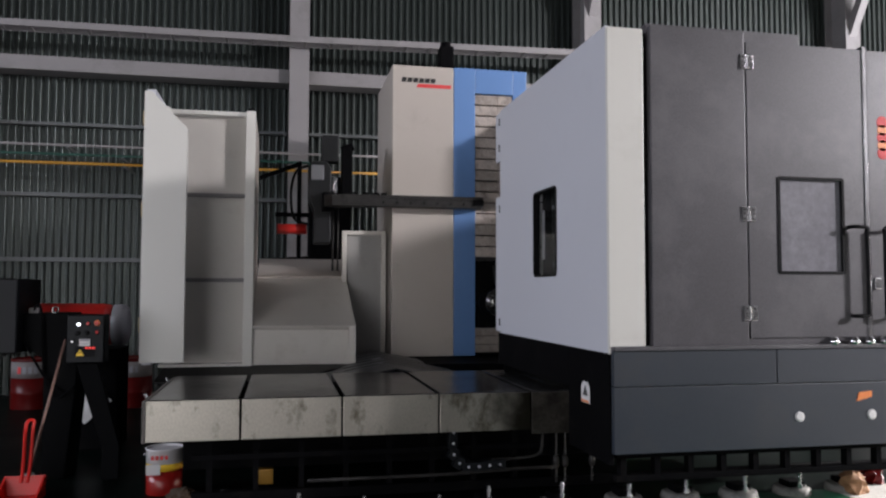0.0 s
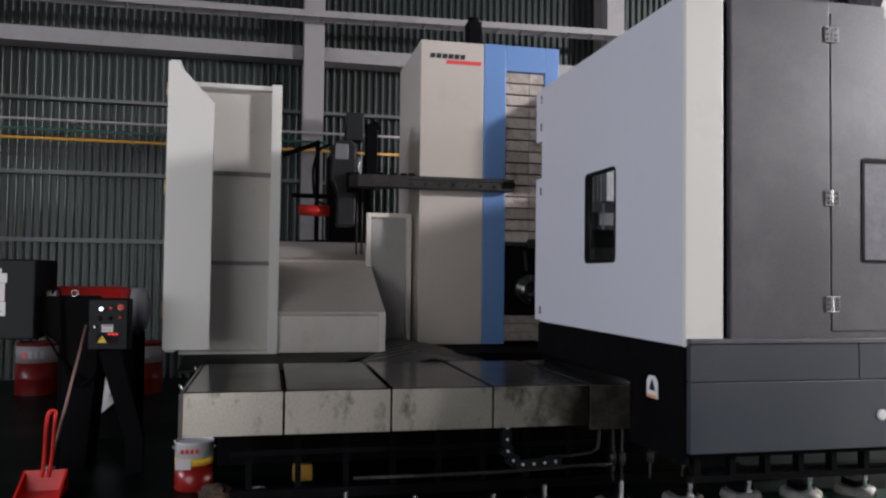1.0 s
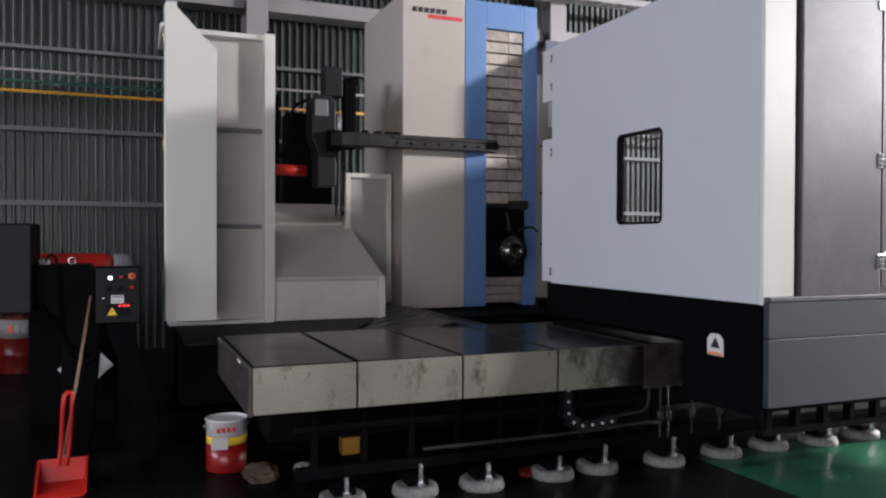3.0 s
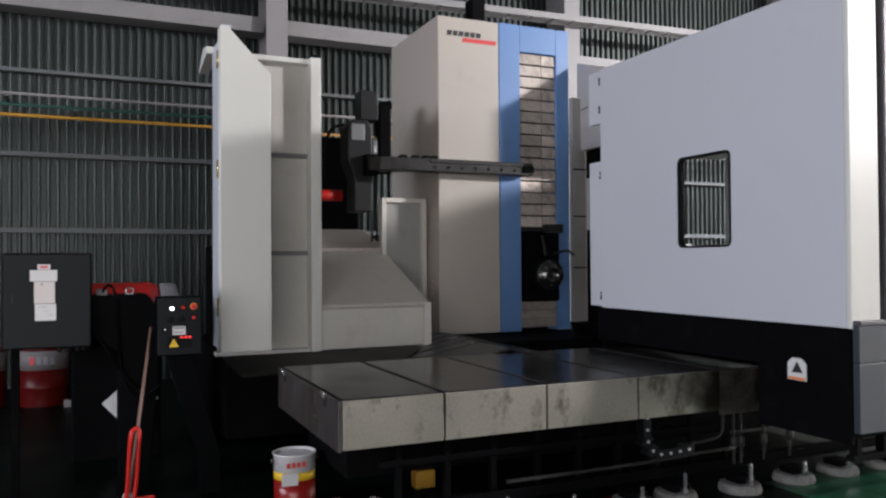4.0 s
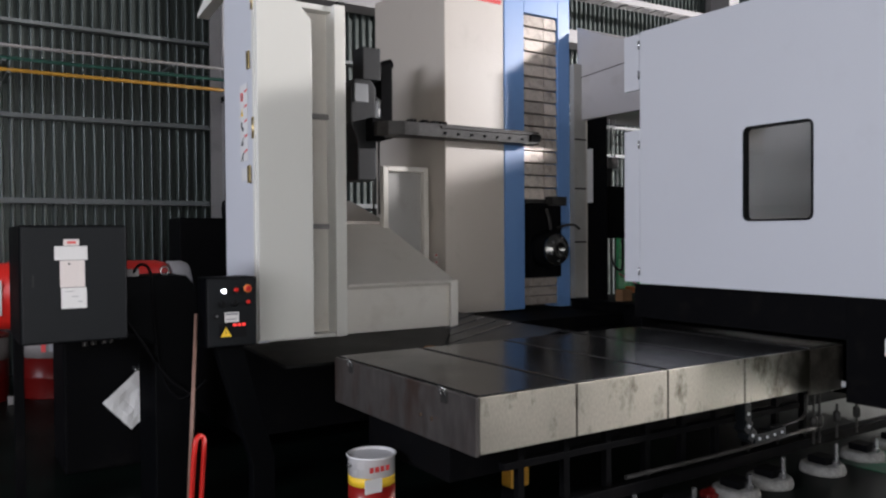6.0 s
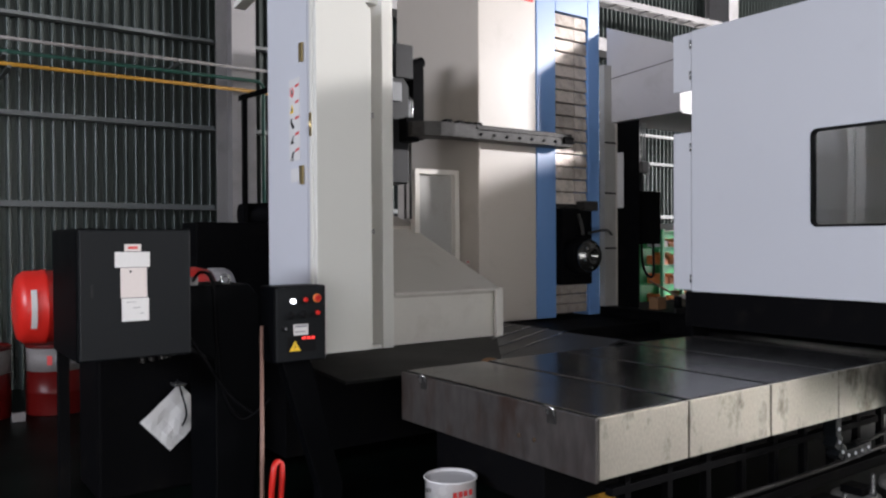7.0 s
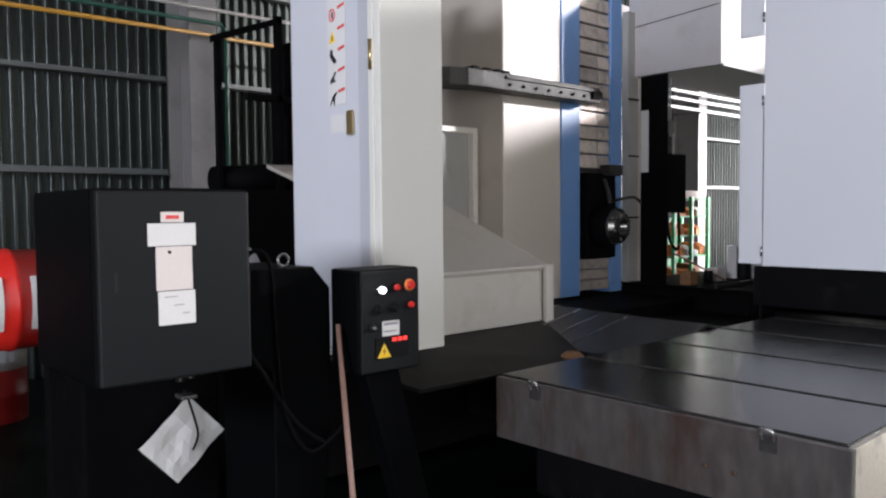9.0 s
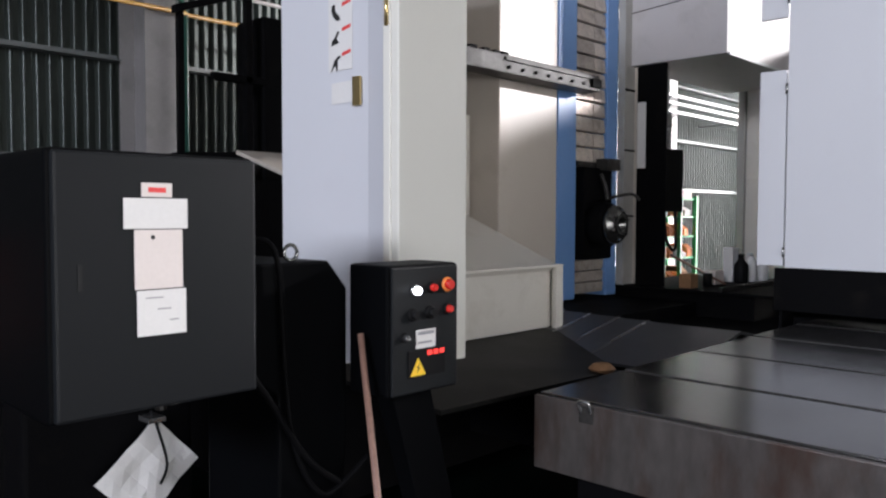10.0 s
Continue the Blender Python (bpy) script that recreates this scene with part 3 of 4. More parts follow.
part("cover_side", prism([(8.27, 0.86), (9.57, 0.86), (9.57, 1.76), (8.27, 1.24)], "x", 0.745, 0.765), M_SKIRT, enc)
part("upper_ledge", prism([(9.55, 1.79), (10.35, 2.03), (10.35, 2.0), (9.55, 1.76)], "x", -0.28, 0.80, 0.004), M_BEIGE, enc)
part("eave", prism([(8.38, 3.46), (8.92, 3.40), (8.92, 3.43), (8.62, 3.56), (8.38, 3.52)], "x", -1.26, -1.17, 0.004), M_CREAM, enc)
for z in (3.22, 2.37, 1.30):
    part("hinge", rod((-1.272, 7.615, z - 0.07), (-1.272, 7.615, z + 0.07), 0.010, seg=10), M_BRASS, enc, "brass plated barrel hinge", smooth=True)
for z in (2.08, 2.87):
    h = part("hinge", box(-1.222, -1.212, 7.835, 7.885, z - 0.06, z + 0.06, 0.002), M_BRASS, enc, "brass plated leaf hinge")
strip = part("warning_label", box(-1.2085, -1.2065, 7.90, 8.06, 2.18, 2.72), M_WHITE, enc, "white strip of warning pictograms")
FIGURES = {
    2: [(8.035, 0.045), (8.015, 0.05), (8.012, 0.02), (7.985, -0.005), (7.98, -0.02), (8.0, -0.025), (8.025, -0.005), (8.04, 0.02)],
    3: [(8.04, -0.02), (8.035, 0.0), (8.015, 0.015), (7.995, 0.04), (7.985, 0.035), (8.003, 0.005), (7.985, -0.01), (8.005, -0.015)],
    4: [(8.045, -0.03), (8.02, 0.02), (8.0, 0.035), (7.98, 0.04), (7.975, 0.03), (7.995, 0.02), (7.998, -0.02), (8.005, -0.03), (8.012, 0.0)],
}
for k in range(5):
    z = 2.625 - k * 0.105
    part("label_bar", prism([(7.91, z + 0.058), (7.968, z + 0.048), (7.968, z + 0.033), (7.91, z + 0.043)], "x", -1.2095, -1.2086), M_REDINK, strip)
    if k == 0:
        part("pictogram", tube([(-1.209, 8.015 + 0.024 * math.cos(g), z + 0.01 + 0.03 * math.sin(g)) for g in [i * math.pi / 8 for i in range(17)]], 0.004, seg=6, steps=1), M_REDINK, strip, "red prohibition ring")
        part("pictogram", box(-1.2095, -1.2086, 8.006, 8.022, z - 0.008, z + 0.026), M_BLACKINK, strip)
    elif k == 1:
        part("pictogram", prism([(8.045, z - 0.025), (7.99, z - 0.02), (8.012, z + 0.035)], "x", -1.2095, -1.2086), M_YELINK, strip, "yellow warning triangle")
        part("pictogram", box(-1.2102, -1.2096, 8.011, 8.021, z - 0.012, z + 0.012), M_BLACKINK, strip)
    else:
        part("pictogram", prism([(y, z + h) for y, h in FIGURES[k]], "x", -1.2095, -1.2086), M_BLACKINK, strip)
part("warning_label", box(-1.2085, -1.2065, 7.90, 8.04, 2.04, 2.13), M_WHITE, enc)
# inner framed panel beside the column
pan = thing("framed_panel", (1.0, 9.5, 0.84), "beige enamelled framed panel beside the machine column", "machine panel")
part("sheet", box(0.76, 1.20, 9.505, 9.53, 0.84, 2.31), M_PANELG, pan, "greyish recessed sheet")
part("frame_bar", box(0.715, 0.77, 9.445, 9.53, 0.84, 2.345, 0.006), M_SKIRT, pan)
part("frame_bar", box(1.19, 1.245, 9.445, 9.53, 0.84, 2.345, 0.006), M_SKIRT, pan)
part("frame_bar", box(0.77, 1.19, 9.445, 9.53, 2.295, 2.345, 0.006), M_SKIRT, pan)
for z in (1.27, 1.34, 1.41):
    wl2 = part("warning_label", box(1.275, 1.2785, 9.33, 9.40, z, z + 0.045), M_PINKP, pan, "small white and red warning label")
    part("label_bar", box(1.2738, 1.2748, 9.335, 9.365, z + 0.022, z + 0.04), M_REDINK, wl2)

# tool changer arm
atc = thing("tool_changer", (0.6, 9.4, 1.9), "grimy grey tool changer arm with a black drive unit", "tool changer")
bm = prism([(2.35, 8.98), (2.35, 9.16), (0.95, 9.16), (0.62, 9.30), (0.48, 9.30), (0.48, 9.14), (0.56, 9.05), (0.70, 8.99), (0.85, 8.98)], "z", 2.60, 2.735, 0.008)
part("arm", bm, M_ARM, atc)
part("arm_rail", box(1.1, 2.33, 8.965, 8.98, 2.69, 2.715, 0.003), M_ARM, atc)
part("arm_end", box(2.22, 2.352, 8.955, 8.98, 2.63, 2.70, 0.004), M_BLACK, atc)
for k in range(7):
    part("bolt", rod((1.15 + k * 0.16, 8.98, 2.645), (1.15 + k * 0.16, 8.962, 2.645), 0.012, seg=8), M_BLACK, atc)
for xa in (0.78, 0.92, 1.04, 1.13):
    part("clamp", box(xa, xa + 0.07, 9.02, 9.10, 2.735, 2.765, 0.004), M_BLACK, atc)
part("body", prism([(0.37, 2.18), (0.56, 2.18), (0.57, 2.24), (0.57, 3.08), (0.52, 3.16), (0.35, 3.16), (0.30, 3.08), (0.30, 2.72), (0.37, 2.55)], "y", 9.32, 9.62, 0.015), M_DARKGREY, atc)
part("cover_plate", box(0.33, 0.48, 9.30, 9.32, 2.93, 3.11, 0.01), M_PLATE, atc, "dull grey square cover plate")
part("motor", box(0.46, 0.66, 9.38, 9.60, 3.17, 3.49, 0.012), M_DARKGREY, atc)
part("mast", prism([(0.70, 2.62), (0.83, 2.62), (0.83, 3.30), (0.80, 3.37), (0.70, 3.33)], "y", 9.45, 9.62, 0.01), M_BLACK, atc)
part("mast_cap", rod((0.70, 9.5, 3.33), (0.84, 9.5, 3.38), 0.05, seg=12), M_BLACK, atc)
part("slider", box(0.46, 0.60, 9.20, 9.34, 2.56, 2.78, 0.01), M_BLACK, atc)
part("cylinder", rod((-0.06, 9.55, 2.36), (0.29, 9.55, 2.36), 0.062), M_RED, atc, "red pneumatic cylinder", smooth=True)
for x in (0.60, 0.66):
    part("guide_rod", rod((x, 9.44, 1.86), (x, 9.44, 2.62), 0.012, seg=8), M_ARM, atc, smooth=True)
part("hose", tube([(0.30, 9.45, 3.12), (0.16, 9.5, 3.05), (0.10, 9.55, 2.8), (0.14, 9.6, 2.5), (0.30, 9.55, 2.42)], 0.016), M_RUBBER, atc, smooth=True)
part("hose", tube([(0.58, 9.40, 3.02), (0.62, 9.34, 2.96), (0.60, 9.32, 2.86), (0.63, 9.34, 2.74)], 0.009), M_STEEL, atc, "braided steel hose", smooth=True)
part("connector", box(0.59, 0.64, 9.36, 9.42, 2.80, 2.98, 0.006), M_PLATE, atc)
# stand behind the column and top motor
mot = thing("top_motor", (2.1, 9.8, 4.34), "dark motor on top of the machine column", "motor")
part("housing", box(1.98, 2.16, 9.75, 9.95, 4.34, 4.80, 0.02), M_BLACK, mot)
part("cap", rod((2.07, 9.85, 4.80), (2.07, 9.85, 4.86), 0.07, seg=16), M_BLACK, mot)

# ---- table ----
table = thing("machine_table", (0.65, 6.4, 0.58), "wide steel machine table in plates with oily top and stained sides", "machine table")
edges = (-0.89, -0.263, 0.435, 1.135, 1.835)
for xa, xb in zip(edges, edges[1:]):
    part("plate", box(xa + 0.018, xb - 0.018, 5.62, 7.16, 0.60, 0.874, 0.006), M_TABTOP, table, "oily dark steel plate")
    part("plate_front", box(xa + 0.008, xb - 0.008, 5.598, 5.62, 0.594, 0.868, 0.002), M_TABLEOIL if xb > 1.8 else M_TABLE, table, "stained bare steel front face")
part("plate", box(1.853, 2.235, 5.62, 7.16, 0.56, 0.874, 0.006), M_TABTOP, table)
part("plate_front", box(1.84, 2.235, 5.60, 5.62, 0.56, 0.866, 0.004), M_OILED, table, "front face blackened with oil")
part("core", box(-0.87, 2.19, 5.65, 7.13, 0.62, 0.79), M_BLACK, table)
part("plate_side", box(-0.908, -0.886, 5.60, 7.16, 0.585, 0.868, 0.004), M_RUSTSHADE, table, "stained bare steel end face with rust, darkened for shade")
for y in (5.87, 6.92):
    part("clip", tube([(-0.91, y - 0.02, 0.84), (-0.93, y - 0.02, 0.88), (-0.93, y + 0.02, 0.88), (-0.91, y + 0.02, 0.84)], 0.006), M_STEEL, table, smooth=True)
    part("clip_plate", box(-0.914, -0.908, y - 0.03, y + 0.03, 0.80, 0.862, 0.002), M_ARM, table)
for y in (5.99, 6.10):
    part("bolt_head", lathe((-0.908, y, 0.70), [(0.011, 0), (0.011, -0.006), (0.006, -0.009)], 12, "x"), M_BAG, table, "rusty bolt head")
part("end_block", box(2.205, 2.24, 5.57, 5.60, 0.575, 0.615, 0.004), M_WHITE, table)

# ---- splash guard ----
guard = thing("splash_guard", (3.2, 5.9, 0.59), "large pale grey and charcoal splash guard enclosure of the machine", "machine guard")
side = part("side_panel", panel_with_hole(4.79, 7.33, 1.215, 3.39, 5.752, 6.286, 1.752, 2.432, "x", 2.09, 2.13), M_LILAC, guard, "pale lilac grey side panel with a window")
wf = part("window_frame", frame_ring(5.735, 6.30, 1.735, 2.448, 0.017, "x", 2.083, 2.14, 0.05), M_RUBBER, side, "black rubber window gasket", smooth=False)
gl = part("pane", box(2.105, 2.111, 5.76, 6.28, 1.76, 2.425), M_GLASS, side, "clear safety glass")
gl.visible_shadow = False
part("corner_panel", box(2.088, 2.345, 4.755, 4.79, 1.21, 3.375, 0.008), M_CREAM, guard, "cream enamelled corner panel")
part("gap_strip", box(2.31, 2.46, 4.80, 4.83, 1.21, 3.36), M_RUBBER, guard, "black shadow gap strip")
part("hinged_strip", box(2.10, 2.13, 7.345, 7.525, 1.225, 2.55, 0.005), M_LILAC, guard)
part("hinged_strip", box(2.10, 2.13, 7.345, 7.525, 2.90, 3.385, 0.005), M_LILAC, guard)
for z in (1.32, 2.42, 3.02, 3.28):
    part("hinge", rod((2.085, 7.338, z - 0.035), (2.085, 7.338, z + 0.035), 0.010, seg=10), M_STEEL, guard, smooth=True)
part("top_frame", box(2.13, 5.2, 4.83, 4.9, 3.30, 3.37, 0.005), M_CHAR, guard)
part("door_surround", box(2.385, 3.085, 4.735, 4.79, 1.255, 3.40, 0.008), M_CHAR, guard, "charcoal fixed front panel")
part("door_surround_top", box(2.385, 3.55, 4.79, 4.95, 3.33, 3.43, 0.006), M_CHAR, guard)
door = part("door_leaf", panel_with_hole(3.098, 4.0, 1.31, 3.33, 3.33, 3.82, 1.755, 2.395, "y", 4.735, 4.785), M_CHAR, guard, "charcoal hinged door leaf with a window")
part("window_frame", frame_ring(3.315, 3.835, 1.74, 2.41, 0.02, "y", 4.728, 4.79, 0.02), M_RUBBER, door)
g2 = part("pane", box(3.33, 3.82, 4.752, 4.758, 1.76, 2.39), M_GREYPANE, door, "safety glass with its grey reflection painted in")
g2.visible_shadow = False
for z in (3.19, 2.145, 1.475):
    part("hinge", box(3.045, 3.088, 4.724, 4.735, z - 0.05, z + 0.05, 0.003), M_CHROME, door, "bright bolted hinge plate")
    part("hinge", box(3.102, 3.145, 4.724, 4.735, z - 0.05, z + 0.05, 0.003), M_CHROME, door, "bright bolted hinge plate")
    part("hinge_pin", rod((3.095, 4.728, z - 0.05), (3.095, 4.728, z + 0.05), 0.008, seg=8), M_STEEL, door)
    for dx in (-0.036, 0.036):
        for dz in (-0.032, 0.0, 0.032):
            part("screw", rod((3.095 + dx * 0.85, 4.724, z + dz), (3.095 + dx * 0.85, 4.719, z + dz), 0.007, seg=8), M_BLACKINK, door)
part("door_handle", tube([(3.87, 4.735, 2.07), (3.87, 4.67, 2.07), (3.95, 4.66, 2.06), (3.955, 4.66, 2.0), (3.955, 4.66, 1.52), (3.95, 4.66, 1.46), (3.88, 4.67, 1.455), (3.88, 4.735, 1.455)], 0.014), M_RUBBER, door, "black bar handle", smooth=True)
part("chrome_edge", box(4.003, 4.035, 4.728, 4.78, 1.29, 3.36, 0.004), M_CHROME, guard, "bright chrome door edge")
door2 = part("door_leaf", box(4.04, 5.25, 4.735, 4.785, 1.31, 3.33, 0.006), M_CHAR, guard, "charcoal sliding door leaf")
part("door_handle", tube([(4.20, 4.735, 2.07), (4.20, 4.67, 2.07), (4.10, 4.66, 2.06), (4.095, 4.66, 2.0), (4.095, 4.66, 1.52), (4.1, 4.66, 1.46), (4.19, 4.67, 1.455), (4.19, 4.735, 1.455)], 0.014), M_RUBBER, door2, "black bar handle", smooth=True)
# Red and orange discs painting the reflection of red letters in the door.
for k in range(5):
    part("letter_reflection", lathe((4.16, 4.734, 2.60 + k * 0.055), [(0.045 - 0.004 * (k % 2), 0), (0.04, 0.002)], 12, "y"), M_ORANGE if k % 2 else M_REDINK, door2)
part("door_latch", box(4.06, 4.11, 4.715, 4.735, 1.64, 1.72, 0.006), M_CHROME, door2)
part("door_sill", box(3.09, 5.25, 4.75, 4.79, 1.262, 1.312), M_CHAR, guard)
part("ledge", box(2.10, 5.3, 4.70, 4.80, 1.235, 1.262, 0.004), M_CHAR, guard)
part("base_strip", box(2.10, 3.27, 4.715, 4.76, 1.006, 1.234, 0.004), M_NAVY, guard)
part("base_strip", box(3.276, 5.3, 4.715, 4.76, 1.006, 1.234, 0.004), M_NAVY, guard)
part("base_front", box(2.10, 5.3, 4.715, 4.76, 0.575, 1.0, 0.004), M_NAVY, guard)
part("base_side", box(2.09, 2.12, 4.765, 5.50, 0.50, 1.21, 0.004), M_BLACK, guard)
part("base_side", box(2.09, 2.12, 5.50, 7.40, 0.92, 1.21, 0.004), M_BLACK, guard)
part("slot_back", box(2.36, 2.39, 5.50, 7.40, 0.50, 0.92), M_BLACK, guard)
part("slot_return", box(2.12, 2.39, 5.47, 5.50, 0.50, 0.92), M_BLACK, guard)
rs = part("rear_side", box(5.25, 5.28, 4.79, 9.0, 0.72, 3.39), M_SKIRT, guard, "beige inner side of the far guard wall")
part("inner_rail", box(5.225, 5.25, 4.85, 8.93, 1.96, 2.0, 0.003), M_SKIRT, rs)
part("inner_rail", box(5.215, 5.25, 7.55, 7.62, 0.75, 3.36, 0.003), M_SKIRT, rs)
part("edge_post", box(5.2, 5.29, 8.94, 9.02, 0.72, 3.39, 0.005), M_PANELG, rs, "grey edge post")
for x in (3.435, 3.995):
    part("plug", lathe((x, 4.715, 0.778), [(0.035, 0), (0.034, 0.008), (0.02, 0.010)], 20, "y"), M_WHITE, guard, "white round plug", smooth=True)
part("sticker", prism([(3.88, 0.87), (4.0, 0.90), (4.0, 0.94), (3.9, 0.93)], "y", 4.711, 4.715), M_ORANGE, guard)
for x in (3.72, 3.88, 4.0, 4.12):
    part("knob", lathe((x, 4.72, 1.262), [(0.035, 0), (0.038, 0.02), (0.025, 0.045), (0.012, 0.05)], 16), M_CHROME, guard, smooth=True)
wl = part("warning_label", prism([(5.092, 0.845), (5.242, 0.845), (5.242, 0.955), (5.205, 0.99), (5.13, 0.99), (5.092, 0.955)], "x", 2.0855, 2.0895), M_WHITE, guard, "white warning sticker with triangle")
part("triangle", prism([(5.12, 0.895), (5.21, 0.895), (5.165, 0.97)], "x", 2.0842, 2.0852), M_BLACKINK, wl)
part("label_bar", box(2.0842, 2.0852, 5.10, 5.235, 0.848, 0.865), M_ORANGE, wl)
part("inner_wall", box(2.14, 5.2, 7.36, 7.38, 0.72, 1.2), M_BLACK, guard)

# ---- gantry header, posts and things right of the column ----
hdr = thing("guard_header", (3.6, 8.7, 0.93), "pale enamelled header box bridging column and guard", "machine guard")
part("box_body", prism([(8.20, 2.93), (9.17, 2.93), (9.17, 3.98), (8.20, 3.60)], "x", 3.07, 5.2, 0.006), M_HEADER, hdr)
part("seam", prism([(8.22, 3.462), (9.15, 3.40), (9.15, 3.408), (8.22, 3.47)], "x", 3.066, 3.07), M_RUBBER, hdr)
part("lip", box(3.09, 5.18, 8.185, 8.20, 2.915, 2.94, 0.003), M_PIPE, hdr)
part("post", box(3.13, 3.205, 9.07, 9.17, 0.93, 2.93, 0.005), M_BEIGE, hdr)
part("panel", box(2.957, 3.13, 9.10, 9.17, 0.93, 3.55), M_PANELG, hdr)
for z in (2.70, 2.15, 1.55):
    part("seam", box(2.96, 3.13, 9.094, 9.10, z, z + 0.018), M_RUBBER, hdr)
part("black_post", box(3.12, 3.136, 8.77, 9.068, 0.90, 2.93, 0.006), M_BLACK, hdr)
part("notice", box(3.114, 3.118, 8.975, 9.06, 2.0, 2.6), M_WHITE, hdr)
unit = thing("drive_cover", (3.45, 8.75, 1.6), "black sheet cover with grey connector hanging by the post", "machine cover")
part("cover", box(3.215, 3.55, 8.82, 8.86, 1.60, 2.18, 0.015), M_BLACK, unit)
part("connector", box(3.27, 3.37, 8.84, 8.94, 2.38, 2.50, 0.01), M_PRIMER, unit, "grey connector block")
part("connector", box(3.37, 3.41, 8.86, 8.92, 2.36, 2.49, 0.006), M_PIPE, unit)
part("conduit", tube([(3.30, 8.90, 2.18), (3.30, 8.90, 2.38)], 0.035), M_DARKGREY, unit)
part("conduit", tube([(3.40, 8.88, 2.18), (3.40, 8.88, 2.36)], 0.012), M_PIPE, unit)
for x in (3.28, 3.33, 3.37):
    part("conduit", tube([(x, 8.89, 2.50), (x, 8.89, 2.93)], 0.009), M_PIPE, unit, smooth=True)
part("cable", tube([(3.27, 8.86, 1.60), (3.27, 8.84, 1.38), (3.33, 8.82, 1.26), (3.42, 8.82, 1.28), (3.44, 8.84, 1.60)], 0.014), M_RUBBER, unit, smooth=True)
tray2 = thing("chip_tray", (3.8, 8.4, 0.70), "black sheet steel chip tray beside the column", "tray")
part("pan", box(2.95, 4.7, 7.7, 9.3, 0.90, 0.925, 0.004), M_BLACK, tray2)
part("rim", box(2.95, 4.7, 8.16, 8.18, 0.926, 0.965, 0.003), M_ARM, tray2)
part("rim_edge", box(3.3, 4.65, 8.154, 8.16, 0.955, 0.966, 0.002), M_STEEL, tray2, "worn bright rim edge")
part("leg", box(3.0, 4.6, 7.9, 9.2, 0.70, 0.90), M_BLACK, tray2)
can2 = thing("oil_box", (3.16, 8.56, 0.925), "small brown cardboard box on the chip tray", "box")
part("body", box(3.09, 3.23, 8.50, 8.61, 0.925, 1.05, 0.004), M_CARD, can2)

# ---- under the table: rails, feet, chain ----
frame_ob = thing("base_frame", (1.9, 5.8, 0.1), "black steel base frame of rails and uprights under the table", "machine base")
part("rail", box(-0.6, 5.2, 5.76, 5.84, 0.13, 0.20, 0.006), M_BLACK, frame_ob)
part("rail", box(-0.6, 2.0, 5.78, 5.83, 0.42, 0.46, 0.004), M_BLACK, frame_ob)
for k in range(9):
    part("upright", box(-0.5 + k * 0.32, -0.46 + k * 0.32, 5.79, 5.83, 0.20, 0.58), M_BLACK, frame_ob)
part("pipe_run", tube([(0.2, 5.70, 0.27), (1.2, 5.70, 0.27), (1.75, 5.70, 0.29), (2.05, 5.70, 0.29)], 0.014, steps=2), M_ARM, frame_ob, smooth=True)
part("pipe_run", tube([(1.55, 5.70, 0.36), (1.9, 5.70, 0.38), (1.95, 5.70, 0.48), (1.95, 5.70, 0.58)], 0.011, steps=3), M_ARM, frame_ob, smooth=True)
part("rail", box(2.15, 5.2, 4.80, 4.86, 0.53, 0.573, 0.004), M_BLACK, frame_ob)
part("rail", box(2.15, 5.2, 4.80, 4.86, 0.38, 0.42, 0.004), M_BLACK, frame_ob)
for k in range(13):
    part("upright", box(2.18 + k * 0.24, 2.22 + k * 0.24, 4.80, 4.86, 0.42, 0.53), M_BLACK, frame_ob)
for x, z in ((2.07, 0.56), (2.14, 0.58), (2.36, 0.42), (2.62, 0.40)):
    part("rod", rod((x, 5.72, 0.17), (x, 5.72, z), 0.009, seg=8), M_ARM, frame_ob)
    part("rod_knob", lathe((x, 5.72, 0.28), [(0.012, 0), (0.026, 0.015), (0.026, 0.075), (0.012, 0.09)], 10), M_ARM, frame_ob, smooth=True)


def levelling_foot(x, y, tall):
    f = thing("levelling_foot", (x, y, 0), "steel levelling bolt on a pale round concrete pad", "levelling foot", "feet of the machine base")
    part("pad", lathe((x, y, 0), [(0.145, 0), (0.15, 0.02), (0.14, 0.055), (0.12, 0.065)], 22), M_PAD, f, smooth=True)
    part("wedge", box(x - 0.07, x + 0.07, y - 0.07, y + 0.07, 0.065, 0.115, 0.008), M_BLACK, f)
    part("bolt", rod((x, y - 0.1, 0.05), (x, y - 0.1, tall), 0.014, seg=10), M_STEEL, f)
    part("nut", rod((x, y - 0.1, 0.075), (x, y - 0.1, 0.10), 0.026, seg=6), M_STEEL, f)
    return f


for i, x in enumerate((-0.34, 0.14, 0.59, 1.13, 1.50, 2.05, 2.59, 3.07, 3.55, 4.04, 4.53)):
    levelling_foot(x, 5.66 + 0.02 * math.sin(i * 2.1), 0.19 + 0.03 * math.sin(i * 1.7))

chain = thing("cable_chain", (1.3, 5.74, 0.3), "black plastic cable chain hanging under the table edge", "cable chain")
pts = [(1.255, 0.58), (1.255, 0.50), (1.26, 0.42), (1.30, 0.355), (1.37, 0.325), (1.45, 0.325), (1.53, 0.33), (1.61, 0.335)]
for k, (x, z) in enumerate(pts):
    g = 0 if k > 3 else (90 if k < 2 else 55)
    bm = box(-0.045, 0.045, -0.04, 0.04, -0.032, 0.032, 0.006)
    bm.transform(pose(x, 5.70, z, 0, -g, 0))
    ln = part("link", bm, M_BOX, chain)
    part("rivet", rod((x, 5.66, z), (x, 5.654, z), 0.010, seg=8), M_LILAC, ln)

blk = thing("yellow_block", (-0.11, 6.31, 0.0), "small yellow painted lifting block under the table", "block")
